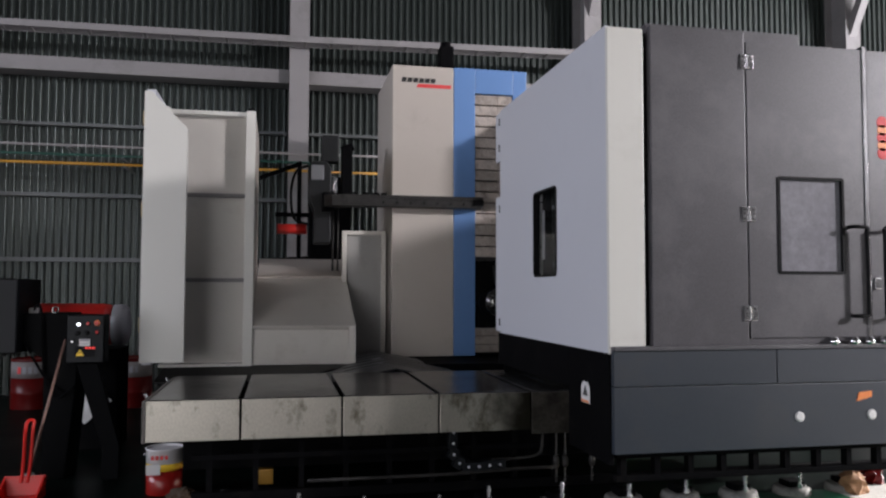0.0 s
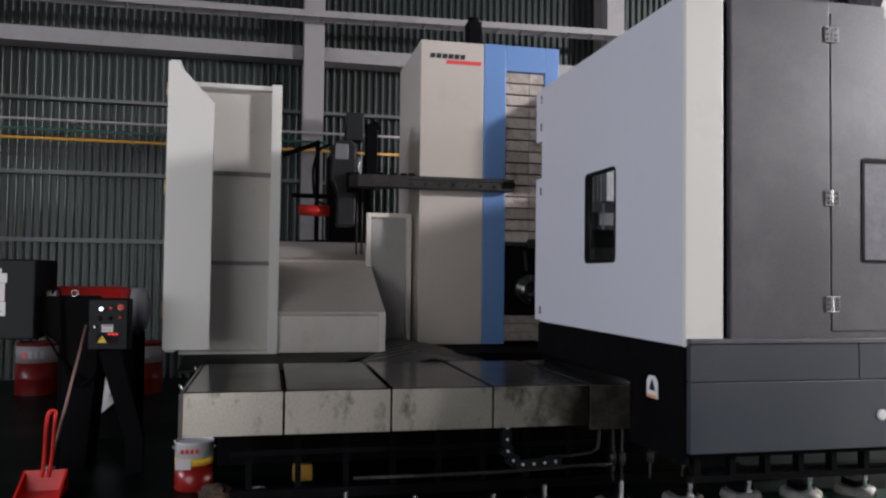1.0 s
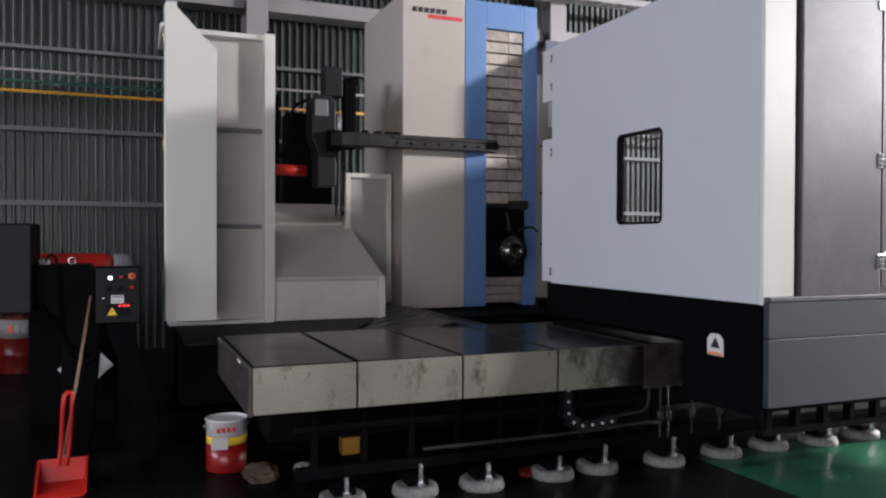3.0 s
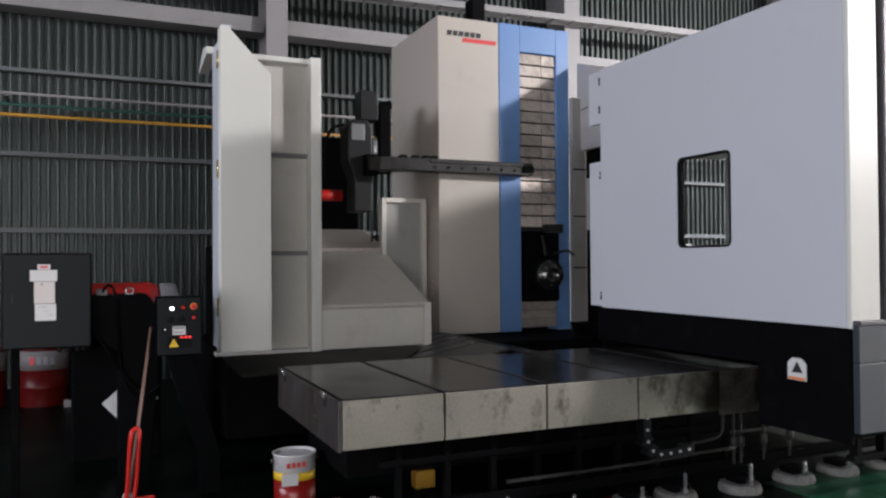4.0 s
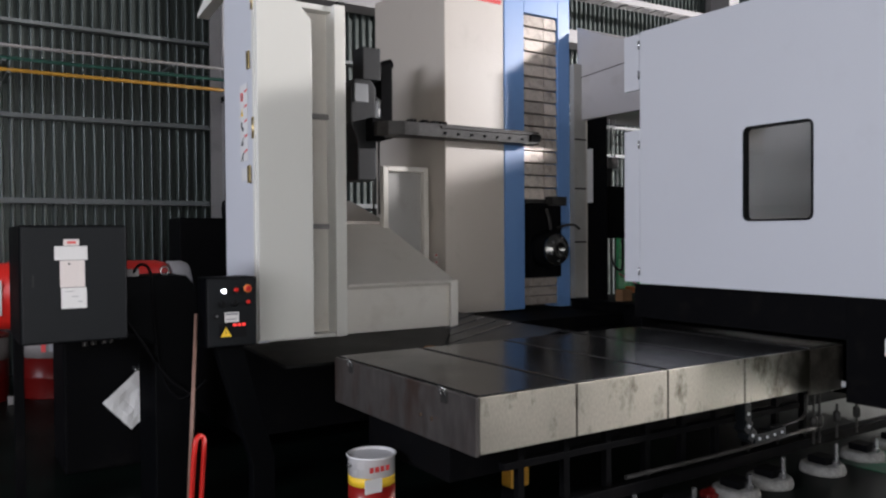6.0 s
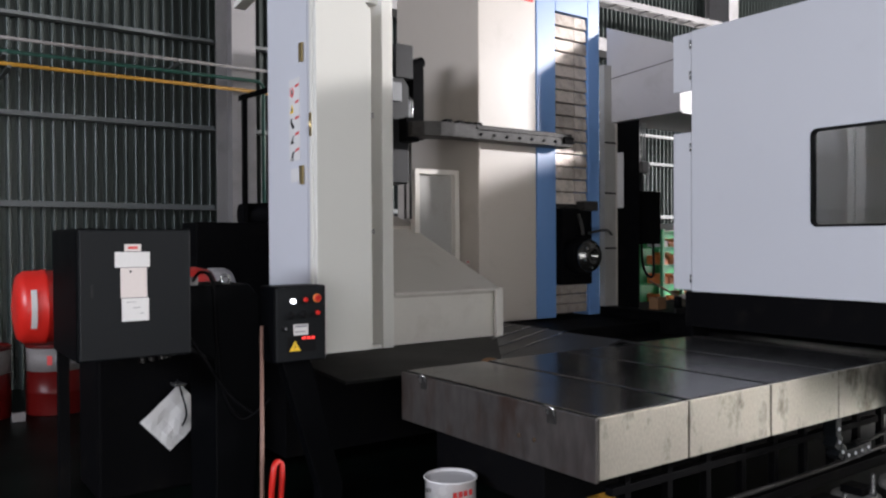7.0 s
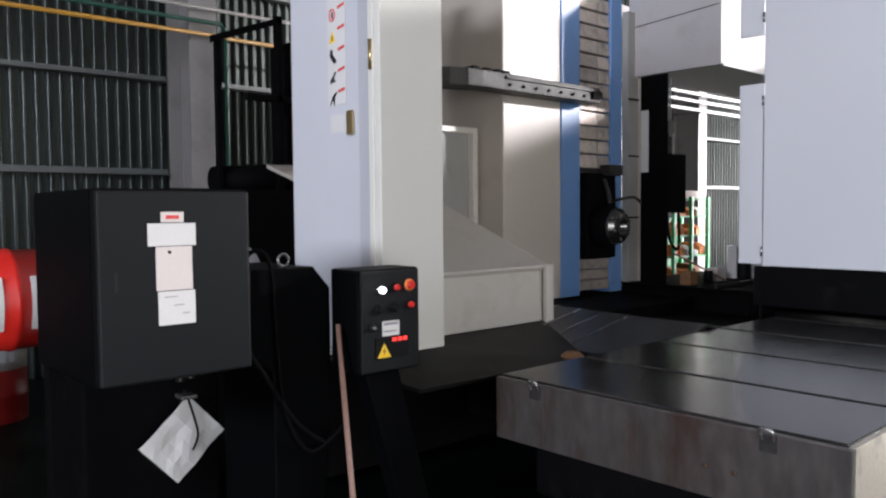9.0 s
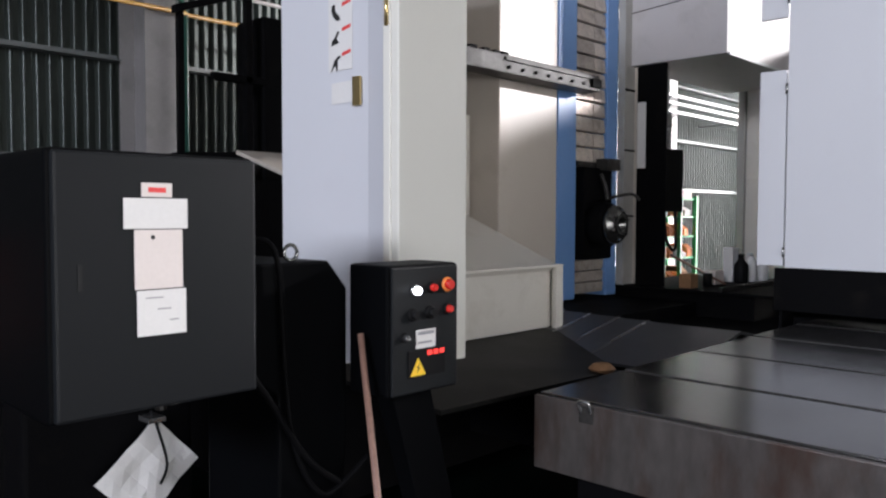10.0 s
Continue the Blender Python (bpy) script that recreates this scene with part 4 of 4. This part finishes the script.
part("body", box(-0.18, -0.04, 6.26, 6.36, 0.12, 0.24, 0.012), M_YELLOW, blk)
part("bracket", box(-0.15, -0.07, 6.28, 6.40, 0.0, 0.12), M_BLACK, blk)

# ---- cans, rags, dustpan, broom ----
pail = thing("paint_pail", (-0.9, 6.68, 0), "open tin paint pail, white and yellow over red, with paper label", "pail")
R = 0.143
part("body", lathe((-0.9, 6.68, 0), [(R - 0.008, 0), (R - 0.004, 0.005), (R - 0.004, 0.19)], 40), M_PAILRED, pail, "red lower half", smooth=True)
part("upper_band", lathe((-0.9, 6.68, 0.19), [(R - 0.004, 0), (R - 0.004, 0.055)], 40), M_YELINK, pail, "yellow printed band", smooth=True)
bm = lathe((-0.9, 6.68, 0.245), [(R - 0.004, 0), (R - 0.004, 0.105), (R + 0.004, 0.108), (R + 0.006, 0.114), (R, 0.118), (R - 0.010, 0.114), (R - 0.0105, 0.104)], 40)
part("rim", bm, M_TIN, pail, "white band with rolled bright rim", smooth=True)
part("inside", lathe((-0.9, 6.68, 0.22), [(0.01, 0), (R - 0.013, 0), (R - 0.0115, 0.128), (R - 0.0125, 0.128), (R - 0.016, 0.004), (0.01, 0.003)], 32), M_RUBBER, pail, "dark inside of the pail", smooth=True)
part("paper_label", box(-1.02, -0.91, 6.531, 6.536, 0.17, 0.25), M_WHITE, pail)
for k in range(4):
    part("logo_bar", box(-0.985 + k * 0.035, -0.962 + k * 0.035, 6.536 - 0.003 * k + 0.002 * k * k, 6.541, 0.285, 0.315), M_REDINK, pail)
for s in (-1, 1):
    part("ear", lathe((-0.9 + s * (R + 0.002), 6.68, 0.30), [(0.016, 0), (0.016, 0.018), (0.008, 0.02)], 10), M_STEEL, pail)


def crumple(at, r, seed, flat=0.5):
    bm = bmesh.new()
    bmesh.ops.create_icosphere(bm, subdivisions=3, radius=r)
    for v in bm.verts:
        n = noise.noise(v.co * (2.2 / r) + Vector((seed, seed, 0)))
        v.co *= 1 + 0.45 * n
        v.co.z = max(v.co.z * flat, -r * flat * 0.55) + r * flat * 0.55
        v.co += Vector(at)
    return bm


for at, r, seed, m, name, label in (((-0.72, 6.33, 0), 0.11, 3, M_BAG, "paper_bag", "crumpled brown paper bag on the floor"),
                                    ((-0.42, 6.42, 0), 0.06, 9, M_PAD, "rag", "dirty pale rag on the floor"),
                                    ((-0.20, 6.28, 0), 0.05, 14, M_REDSTEEL, "rag", "dirty red rag on the floor"),
                                    ((0.98, 5.74, 0), 0.06, 21, M_REDSTEEL, "rag", "dirty red rag on the floor"),
                                    ((4.55, 5.62, 0), 0.12, 33, M_CARD, "rusty_block", "rusty brown block on the sunlit floor"),
                                    ((4.92, 5.86, 0), 0.11, 41, M_REDSTEEL, "rusty_block", "red oxide block on the sunlit floor")):
    t = thing(name, at, label, name.split("_")[-1])
    part("cloth" if name == "rag" else "body", crumple(at, r, seed, 0.9 if "block" in name else 0.6), m, t, smooth=True)

dp = thing("dustpan", (-1.93, 6.55, 0), "red plastic long-handled dustpan on the floor", "dustpan")
bm = prism([(6.38, 0.005), (6.70, 0.005), (6.72, 0.02), (6.72, 0.17), (6.705, 0.17), (6.695, 0.025), (6.38, 0.012)], "x", -2.08, -1.80)
prism([(6.42, 0.01), (6.72, 0.01), (6.72, 0.17)], "x", -2.09, -2.075, bm=bm)
prism([(6.42, 0.01), (6.72, 0.01), (6.72, 0.17)], "x", -1.805, -1.79, bm=bm)
part("pan", bm, M_RED, dp)
part("handle", tube([(-1.965, 6.705, 0.12), (-1.95, 6.70, 0.26), (-1.935, 6.68, 0.54), (-1.915, 6.69, 0.60), (-1.885, 6.70, 0.59), (-1.885, 6.69, 0.53), (-1.90, 6.70, 0.27), (-1.92, 6.705, 0.12)], 0.014), M_RED, dp, smooth=True)
br = thing("broom", (-1.95, 6.82, 0.02), "worn broom with a thin stained wooden stick", "broom")
part("stick", rod((-1.94, 6.80, 0.16), (-1.785, 7.16, 1.20), 0.011, 0.010), M_WOOD, br, smooth=True)
part("bristles", prism([(-2.03, 0.03), (-1.87, 0.03), (-1.91, 0.17), (-1.97, 0.17)], "y", 6.76, 6.84, 0.008), M_CONC, br, "frayed pale bristles")

# ---- control boxes ----
pend = thing("control_box", (-1.6, 7.15, 1.0), "dark grey operator control box with lit push buttons", "control box")
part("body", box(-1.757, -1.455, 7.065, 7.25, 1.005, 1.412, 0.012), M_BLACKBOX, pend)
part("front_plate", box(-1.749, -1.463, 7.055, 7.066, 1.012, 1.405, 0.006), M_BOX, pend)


def button(x, z, r, material, label, ring=M_STEEL):
    b = part("push_button", lathe((x, 7.055, z), [(r, 0), (r, 0.018), (r * 0.8, 0.024)], 18, "y"), material, pend, label, smooth=True)
    part("bezel", lathe((x, 7.0555, z), [(r + 0.007, 0), (r + 0.007, 0.007), (r + 0.001, 0.009)], 18, "y"), ring, b, smooth=True)


button(-1.657, 1.332, 0.013, M_LAMPW, "lit white push button")
button(-1.585, 1.338, 0.012, M_RED, "red push button", M_RUBBER)
button(-1.514, 1.343, 0.017, M_RED, "red emergency stop mushroom", M_ORANGE)
button(-1.667, 1.257, 0.014, M_RUBBER, "black selector switch", M_RUBBER)
button(-1.592, 1.260, 0.014, M_RUBBER, "black selector switch", M_RUBBER)
button(-1.514, 1.265, 0.012, M_RED, "red push button", M_RUBBER)
button(-1.702, 1.190, 0.009, M_STEEL, "key switch", M_RUBBER)
lab = part("label_plate", box(-1.652, -1.568, 7.0515, 7.0545, 1.150, 1.208), M_WHITE, pend, "white printed label")
part("label_bar", box(-1.645, -1.575, 7.0505, 7.0513, 1.192, 1.203), M_INK, lab)
part("label_bar", box(-1.645, -1.585, 7.0505, 7.0513, 1.165, 1.171), M_INK, lab)
part("nameplate", box(-1.685, -1.525, 7.0515, 7.0545, 1.062, 1.145), M_RUBBER, pend)
part("warning_triangle", prism([(-1.678, 1.067), (-1.612, 1.067), (-1.645, 1.122)], "y", 7.0495, 7.0512), M_YELINK, pend, "yellow warning triangle")
part("warning_bolt", prism([(-1.650, 1.075), (-1.640, 1.093), (-1.646, 1.093), (-1.640, 1.108), (-1.652, 1.090), (-1.646, 1.090)], "y", 7.0482, 7.0492), M_BLACKINK, pend)
for k in range(3):
    part("indicator", box(-1.604 + k * 0.027, -1.584 + k * 0.027, 7.0495, 7.0512, 1.126, 1.141), M_REDLED, pend, "red lit indicator")
part("support_arm", prism([(-1.69, 1.0), (-1.52, 1.0), (-1.33, 0.30), (-1.33, 0.02), (-1.47, 0.02), (-1.47, 0.28)], "y", 7.12, 7.20, 0.006), M_BLACKBOX, pend)

pdst = thing("pedestal", (-1.95, 7.5, 0), "dark grey sheet steel pedestal with an eye bolt on top", "pedestal")
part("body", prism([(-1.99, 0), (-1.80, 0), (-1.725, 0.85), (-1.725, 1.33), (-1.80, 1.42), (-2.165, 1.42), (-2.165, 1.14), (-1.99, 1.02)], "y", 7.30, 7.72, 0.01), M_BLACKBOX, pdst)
part("eye_bolt", tube([(-1.918 + 0.024 * math.cos(a), 7.335, 1.448 + 0.024 * math.sin(a)) for a in [k * math.pi / 6 for k in range(13)]], 0.006, steps=2), M_STEEL, pdst, smooth=True)
part("hose", tube([(-2.10, 7.36, 1.42), (-2.06, 7.31, 1.49), (-2.01, 7.27, 1.43), (-1.99, 7.26, 1.10), (-1.96, 7.25, 0.85), (-1.86, 7.24, 0.70), (-1.72, 7.2, 0.80)], 0.009), M_BLACK, pdst, smooth=True)
part("hose", tube([(-2.16, 7.29, 1.20), (-2.05, 7.25, 1.02), (-1.93, 7.24, 0.83), (-1.80, 7.23, 0.72)], 0.010), M_BLACK, pdst, smooth=True)
part("fitting", box(-2.135, -2.06, 7.34, 7.40, 1.42, 1.465, 0.008), M_PRIMER, pdst, "pale grey hose fitting")

eb = thing("electrical_box", (-2.42, 7.3, 0), "dark grey electrical cabinet with white papers taped on its door", "electrical cabinet")
part("body", box(-2.69, -2.16, 7.16, 7.78, 1.085, 1.715, 0.012), M_BLACKBOX, eb, "dark grey cabinet body, side shade put into its colour")
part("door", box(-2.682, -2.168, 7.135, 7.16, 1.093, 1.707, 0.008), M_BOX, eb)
part("scuff", box(-2.632, -2.622, 7.1335, 7.135, 1.39, 1.45), M_DARKGREY, eb)
for x in (-2.68,):
    part("leg", box(x, x + 0.05, 7.68, 7.75, 0, 1.085), M_BLACK, eb)
for (xa, xb, za, zb, m, n) in ((-2.452, -2.376, 1.606, 1.640, M_PINKP, 1), (-2.496, -2.336, 1.530, 1.603, M_WHITE, 0), (-2.471, -2.350, 1.385, 1.5275, M_PINKP, 2), (-2.466, -2.342, 1.272, 1.382, M_WHITE, 3)):
    pp = part("paper", box(xa - 0.03, xb - 0.03, 7.1315, 7.1345, za, zb), m, eb, "white paper notice")
    if n == 1:
        part("print_bar", box(xa - 0.014, xb - 0.046, 7.1302, 7.1312, za + 0.011, zb - 0.011), M_REDINK, pp)
    if n == 2:
        part("print_mark", lathe((xa + 0.015, 7.131, zb - 0.018), [(0.006, 0), (0.004, 0.001)], 8, "y"), M_BLACKINK, pp)
    if n == 3:
        for k in range(3):
            part("print_bar", box(xa - 0.01 + k * 0.03, xb - 0.09 + k * 0.02, 7.1302, 7.1312, zb - 0.02 - k * 0.028, zb - 0.017 - k * 0.028), M_INK, pp)
for k, x in enumerate((-2.36, -2.31, -2.25, -2.21)):
    part("cable_gland", rod((x, 7.3 + 0.03 * k, 1.085), (x, 7.3 + 0.03 * k, 1.045), 0.015, seg=10), M_ARM, eb)

pump = thing("hydraulic_unit", (-2.2, 8.6, 0), "black hydraulic unit with a red horizontal pressure tank", "hydraulic unit")
part("body", box(-2.32, -1.62, 8.52, 9.1, 0.0, 1.02, 0.02), M_BLACK, pump)
part("tank", lathe((-2.80, 8.40, 1.27), [(0.10, 0), (0.185, 0.015), (0.215, 0.05), (0.215, 0.14), (0.222, 0.145), (0.222, 0.165), (0.215, 0.17), (0.215, 1.06), (0.20, 1.13), (0.15, 1.16)], 36, "x"), M_RED, pump, "glossy red pressure tank", smooth=True)
part("flange", lathe((-1.645, 8.40, 1.27), [(0.19, 0), (0.205, 0.005), (0.205, 0.10), (0.19, 0.13), (0.12, 0.15)], 28, "x"), M_PRIMER, pump, "grey round end flange", smooth=True)
# White strips on the tank stand for bright reflections on its red paint.
for x in (-2.735, -2.60):
    bm = bmesh.new()
    for k in range(6):
        a0, a1 = radians(150 + k * 10), radians(160 + k * 10)
        prism([(8.40 + 0.222 * math.cos(a0), 1.27 + 0.222 * math.sin(a0)), (8.40 + 0.222 * math.cos(a1), 1.27 + 0.222 * math.sin(a1)), (8.40 + 0.217 * math.cos(a1), 1.27 + 0.217 * math.sin(a1)), (8.40 + 0.217 * math.cos(a0), 1.27 + 0.217 * math.sin(a0))], "x", x, x + 0.03, bm=bm)
    part("tank_glint", bm, M_WHITE, pump, "white strip put for a bright reflection on the tank")
part("saddle", box(-2.27, -2.17, 8.30, 8.52, 0.95, 1.06), M_BLACK, pump)
part("saddle", box(-2.0, -1.9, 8.30, 8.52, 0.95, 1.06), M_BLACK, pump)
tag = thing("paper_tag", (-1.9, 8.44, 0.45), "white paper sheet hanging askew from a wire", "paper")
bm = box(-0.14, 0.14, -0.002, 0.002, -0.17, 0.17)
bmesh.ops.subdivide_edges(bm, edges=bm.edges[:], cuts=5, use_grid_fill=True)
for v in bm.verts:
    v.co.y += 0.02 * noise.noise(Vector((v.co.x * 9, v.co.z * 9, 2)))
bm.transform(Matrix.Translation((-1.87, 8.42, 0.50)) @ pose(0, 0, 0, 0, 48, 0))
part("sheet", bm, M_WHITE, tag)
part("wire", tube([(-1.84, 8.46, 0.74), (-1.83, 8.41, 0.66), (-1.80, 8.40, 0.52), (-1.83, 8.40, 0.44)], 0.006), M_RUBBER, tag, smooth=True)
part("hook", box(-1.875, -1.80, 8.40, 8.50, 0.70, 0.72, 0.003), M_STEEL, tag)


def oil_drum(x, y, h, label):
    d = thing("oil_drum", (x, y, 0), label, "drum", "drums by the wall")
    r = 0.27
    part("lower_shell", lathe((x, y, 0), [(r, 0), (r, 0.01), (r, 0.2), (r + 0.008, 0.215), (r, 0.23), (r, h - 0.26)], 32), M_REDSTEEL, d, smooth=True)
    part("band", lathe((x, y, h - 0.26), [(r, 0), (r, 0.22)], 32), M_DULLWHITE, d, "white painted band", smooth=True)
    part("top", lathe((x, y, h - 0.04), [(r, 0), (r + 0.008, 0.01), (r + 0.008, 0.035), (r - 0.01, 0.04), (r - 0.015, 0.02)], 32), M_REDSTEEL, d, smooth=True)
    for k in range(4):
        a = radians(248 + k * 15)
        c = Vector((x + (r + 0.001) * math.cos(a), y + (r + 0.001) * math.sin(a), h - 0.15))
        bm = box(-0.022, 0.022, -0.003, 0.003, -0.045, 0.045)
        bm.transform(Matrix.Translation(c) @ pose(0, 0, 0, 0, 0, math.degrees(a) - 270))
        part("logo_bar", bm, M_INK if k else M_REDINK, d)
    return d


oil_drum(-2.70, 11.75, 0.68, "red steel oil drum with a white band")
oil_drum(-2.04, 11.7, 0.68, "red steel oil drum with a white band")
oil_drum(-3.35, 11.8, 0.68, "red steel oil drum with a white band, beside others")
ctn = thing("carton", (-2.37, 11.5, 0), "small pale carton on the dark floor", "box")
part("body", box(-2.47, -2.36, 11.35, 11.42, 0.0, 0.08, 0.004), M_DULLWHITE, ctn)

# ---- behind the enclosure ----
rear = thing("rear_frame", (0.0, 11.1, 0), "black steel service frame behind the tool changer", "frame")
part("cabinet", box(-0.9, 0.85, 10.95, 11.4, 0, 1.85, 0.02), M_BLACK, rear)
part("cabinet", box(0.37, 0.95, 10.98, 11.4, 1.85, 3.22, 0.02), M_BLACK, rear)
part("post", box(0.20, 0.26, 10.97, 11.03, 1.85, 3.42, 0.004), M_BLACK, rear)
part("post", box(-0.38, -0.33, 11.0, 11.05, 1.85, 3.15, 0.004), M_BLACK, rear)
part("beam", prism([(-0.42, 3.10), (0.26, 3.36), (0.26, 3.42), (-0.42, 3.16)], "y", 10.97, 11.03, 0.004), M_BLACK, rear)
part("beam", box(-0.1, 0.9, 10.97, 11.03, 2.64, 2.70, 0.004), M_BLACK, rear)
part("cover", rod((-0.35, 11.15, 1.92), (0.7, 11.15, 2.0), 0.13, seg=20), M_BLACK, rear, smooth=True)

# ---- beyond the guard ----
cab = thing("control_cabinet", (3.9, 10.0, 0), "dark blue-grey control cabinet with a pale lower door", "cabinet")
part("body", box(3.72, 4.08, 9.82, 10.2, 0, 2.62, 0.012), M_CABINET, cab)
part("upper_door", box(3.735, 4.065, 9.80, 9.82, 1.70, 2.60, 0.006), M_CABINET, cab)
part("lower_door", box(3.735, 4.065, 9.80, 9.82, 0.1, 1.66, 0.006), M_LILAC, cab, "pale grey lower door")
part("screen", box(3.76, 3.95, 9.792, 9.80, 2.30, 2.46, 0.004), M_WHITE, cab, "white sheet on the door")
part("door_handle", box(4.03, 4.05, 9.785, 9.80, 2.05, 2.18, 0.004), M_STEEL, cab)
tow = thing("signal_tower", (4.05, 9.90, 2.62), "signal tower with red, amber, green and clear lenses", "signal light")
part("pole", rod((4.05, 9.90, 2.62), (4.05, 9.90, 2.74), 0.012, seg=10), M_STEEL, tow, smooth=True)
for z, m, n in ((2.74, M_PIPE, "clear lens"), (2.81, M_GREENLENS, "green lens"), (2.88, M_ORANGE, "amber lens"), (2.95, M_RED, "red lens")):
    part("lens", lathe((4.05, 9.90, z), [(0.034, 0), (0.036, 0.004), (0.036, 0.062), (0.034, 0.066)], 18), m, tow, n, smooth=True)
part("cap", lathe((4.05, 9.90, 3.016), [(0.036, 0), (0.034, 0.012), (0.02, 0.018)], 18), M_RUBBER, tow, smooth=True)
rack = thing("storage_rack", (4.8, 9.7, 0), "green steel shelf rack crowded with orange bins and parts", "rack")
X0, X1, Y0, Y1 = 4.36, 5.10, 9.45, 9.80
for x in (X0, (X0 + X1) / 2, X1):
    for y in (Y0, Y1):
        part("post", box(x - 0.02, x + 0.02, y - 0.02, y + 0.02, 0, 1.78), M_RACK, rack)
levels = (0.15, 0.50, 0.84, 1.10, 1.34, 1.56, 1.76)
for z in levels:
    part("shelf", box(X0, X1, Y0, Y1, z - 0.02, z, 0.003), M_RACK, rack)
part("back_sheet", box(X0, X1, Y1 + 0.02, Y1 + 0.025, 0.1, 1.76), M_RACK, rack)
rng = random.Random(4)
for z in levels[:-1]:
    x = X0 + 0.05
    while x < X1 - 0.12:
        w, h = rng.uniform(0.08, 0.17), rng.uniform(0.07, 0.15)
        m, label, cat = rng.choice(((M_ORANGE, "orange plastic parts bin on a rack shelf", "bin"), (M_WHITE, "white carton on a rack shelf", "box"), (M_ORANGE, "orange plastic parts bin on a rack shelf", "bin"), (M_CARD, "brown cardboard box on a rack shelf", "box")))
        b = thing("parts_bin" if cat == "bin" else "small_box", (x + w / 2, Y0 + 0.15, z), label, cat, "goods on the rack")
        part("body", prism([(Y0 + 0.03, z), (Y0 + 0.28, z), (Y0 + 0.28, z + h), (Y0 + 0.10, z + h), (Y0 + 0.03, z + h * 0.6)], "x", x, x + w, 0.005), m, b)
        x += w + rng.uniform(0.02, 0.07)
lid = thing("carton", (4.84, 9.63, 1.76), "flat pinkish carton lying on the rack", "box")
part("body", box(4.62, 5.06, 9.48, 9.78, 1.76, 1.85, 0.006), M_PINKP, lid)
bot = thing("oil_bottle", (4.02, 8.45, 0.925), "black plastic oil bottle on the chip tray", "bottle")
part("body", lathe((4.02, 8.45, 0.925), [(0.06, 0), (0.065, 0.02), (0.065, 0.17), (0.03, 0.22), (0.025, 0.24)], 18), M_RUBBER, bot, smooth=True)
part("cap", lathe((4.02, 8.45, 1.165), [(0.03, 0), (0.03, 0.03), (0.02, 0.035)], 16), M_RUBBER, bot, smooth=True)
crd = thing("white_carton", (4.10, 8.55, 0.925), "tall white carton standing on the chip tray", "box")
part("body", box(4.04, 4.17, 8.54, 8.64, 0.925, 1.255, 0.004), M_WHITE, crd)
part("flap", box(4.05, 4.16, 8.49, 8.538, 1.247, 1.252), M_WHITE, crd)


def plastic_jug(x, y, r, h, label):
    j = thing("plastic_jug", (x, y, 0.925), label, "jug", "jugs on the tray")
    part("body", lathe((x, y, 0.925), [(r - 0.01, 0), (r, 0.02), (r, h * 0.72), (r * 0.6, h * 0.94), (r * 0.4, h)], 18), M_WHITE, j, smooth=True)
    part("cap", lathe((x, y, 0.925 + h), [(r * 0.42, 0), (r * 0.42, 0.025), (r * 0.3, 0.03)], 12), M_PIPE, j, smooth=True)
    part("handle", tube([(x - r, y, 0.925 + h * 0.5), (x - r - 0.03, y, 0.925 + h * 0.62), (x - r - 0.02, y, 0.925 + h * 0.8), (x - r * 0.5, y, 0.925 + h * 0.85)], 0.010), M_WHITE, j, smooth=True)


plastic_jug(4.22, 8.45, 0.07, 0.25, "tall white plastic jug on the chip tray")
plastic_jug(4.38, 8.42, 0.085, 0.20, "squat white plastic jug on the chip tray")
pbx = thing("pale_carton", (3.72, 8.55, 0.925), "small pale pinkish carton on the chip tray", "box")
part("body", box(3.62, 3.80, 8.52, 8.64, 0.925, 1.05, 0.004), M_PINKP, pbx)
stick = thing("wooden_stick", (3.5, 8.6, 0.925), "thin wooden stick leaning over the chip tray", "stick")
part("shaft", rod((3.62, 8.42, 0.935), (3.40, 8.86, 1.20), 0.010, seg=8), M_WOOD, stick, smooth=True)
pot = thing("small_can", (3.42, 8.50, 0.925), "dark small can with tools on the chip tray", "can")
part("body", lathe((3.42, 8.50, 0.925), [(0.04, 0), (0.042, 0.12), (0.036, 0.12), (0.034, 0.02)], 14), M_RUBBER, pot, smooth=True)
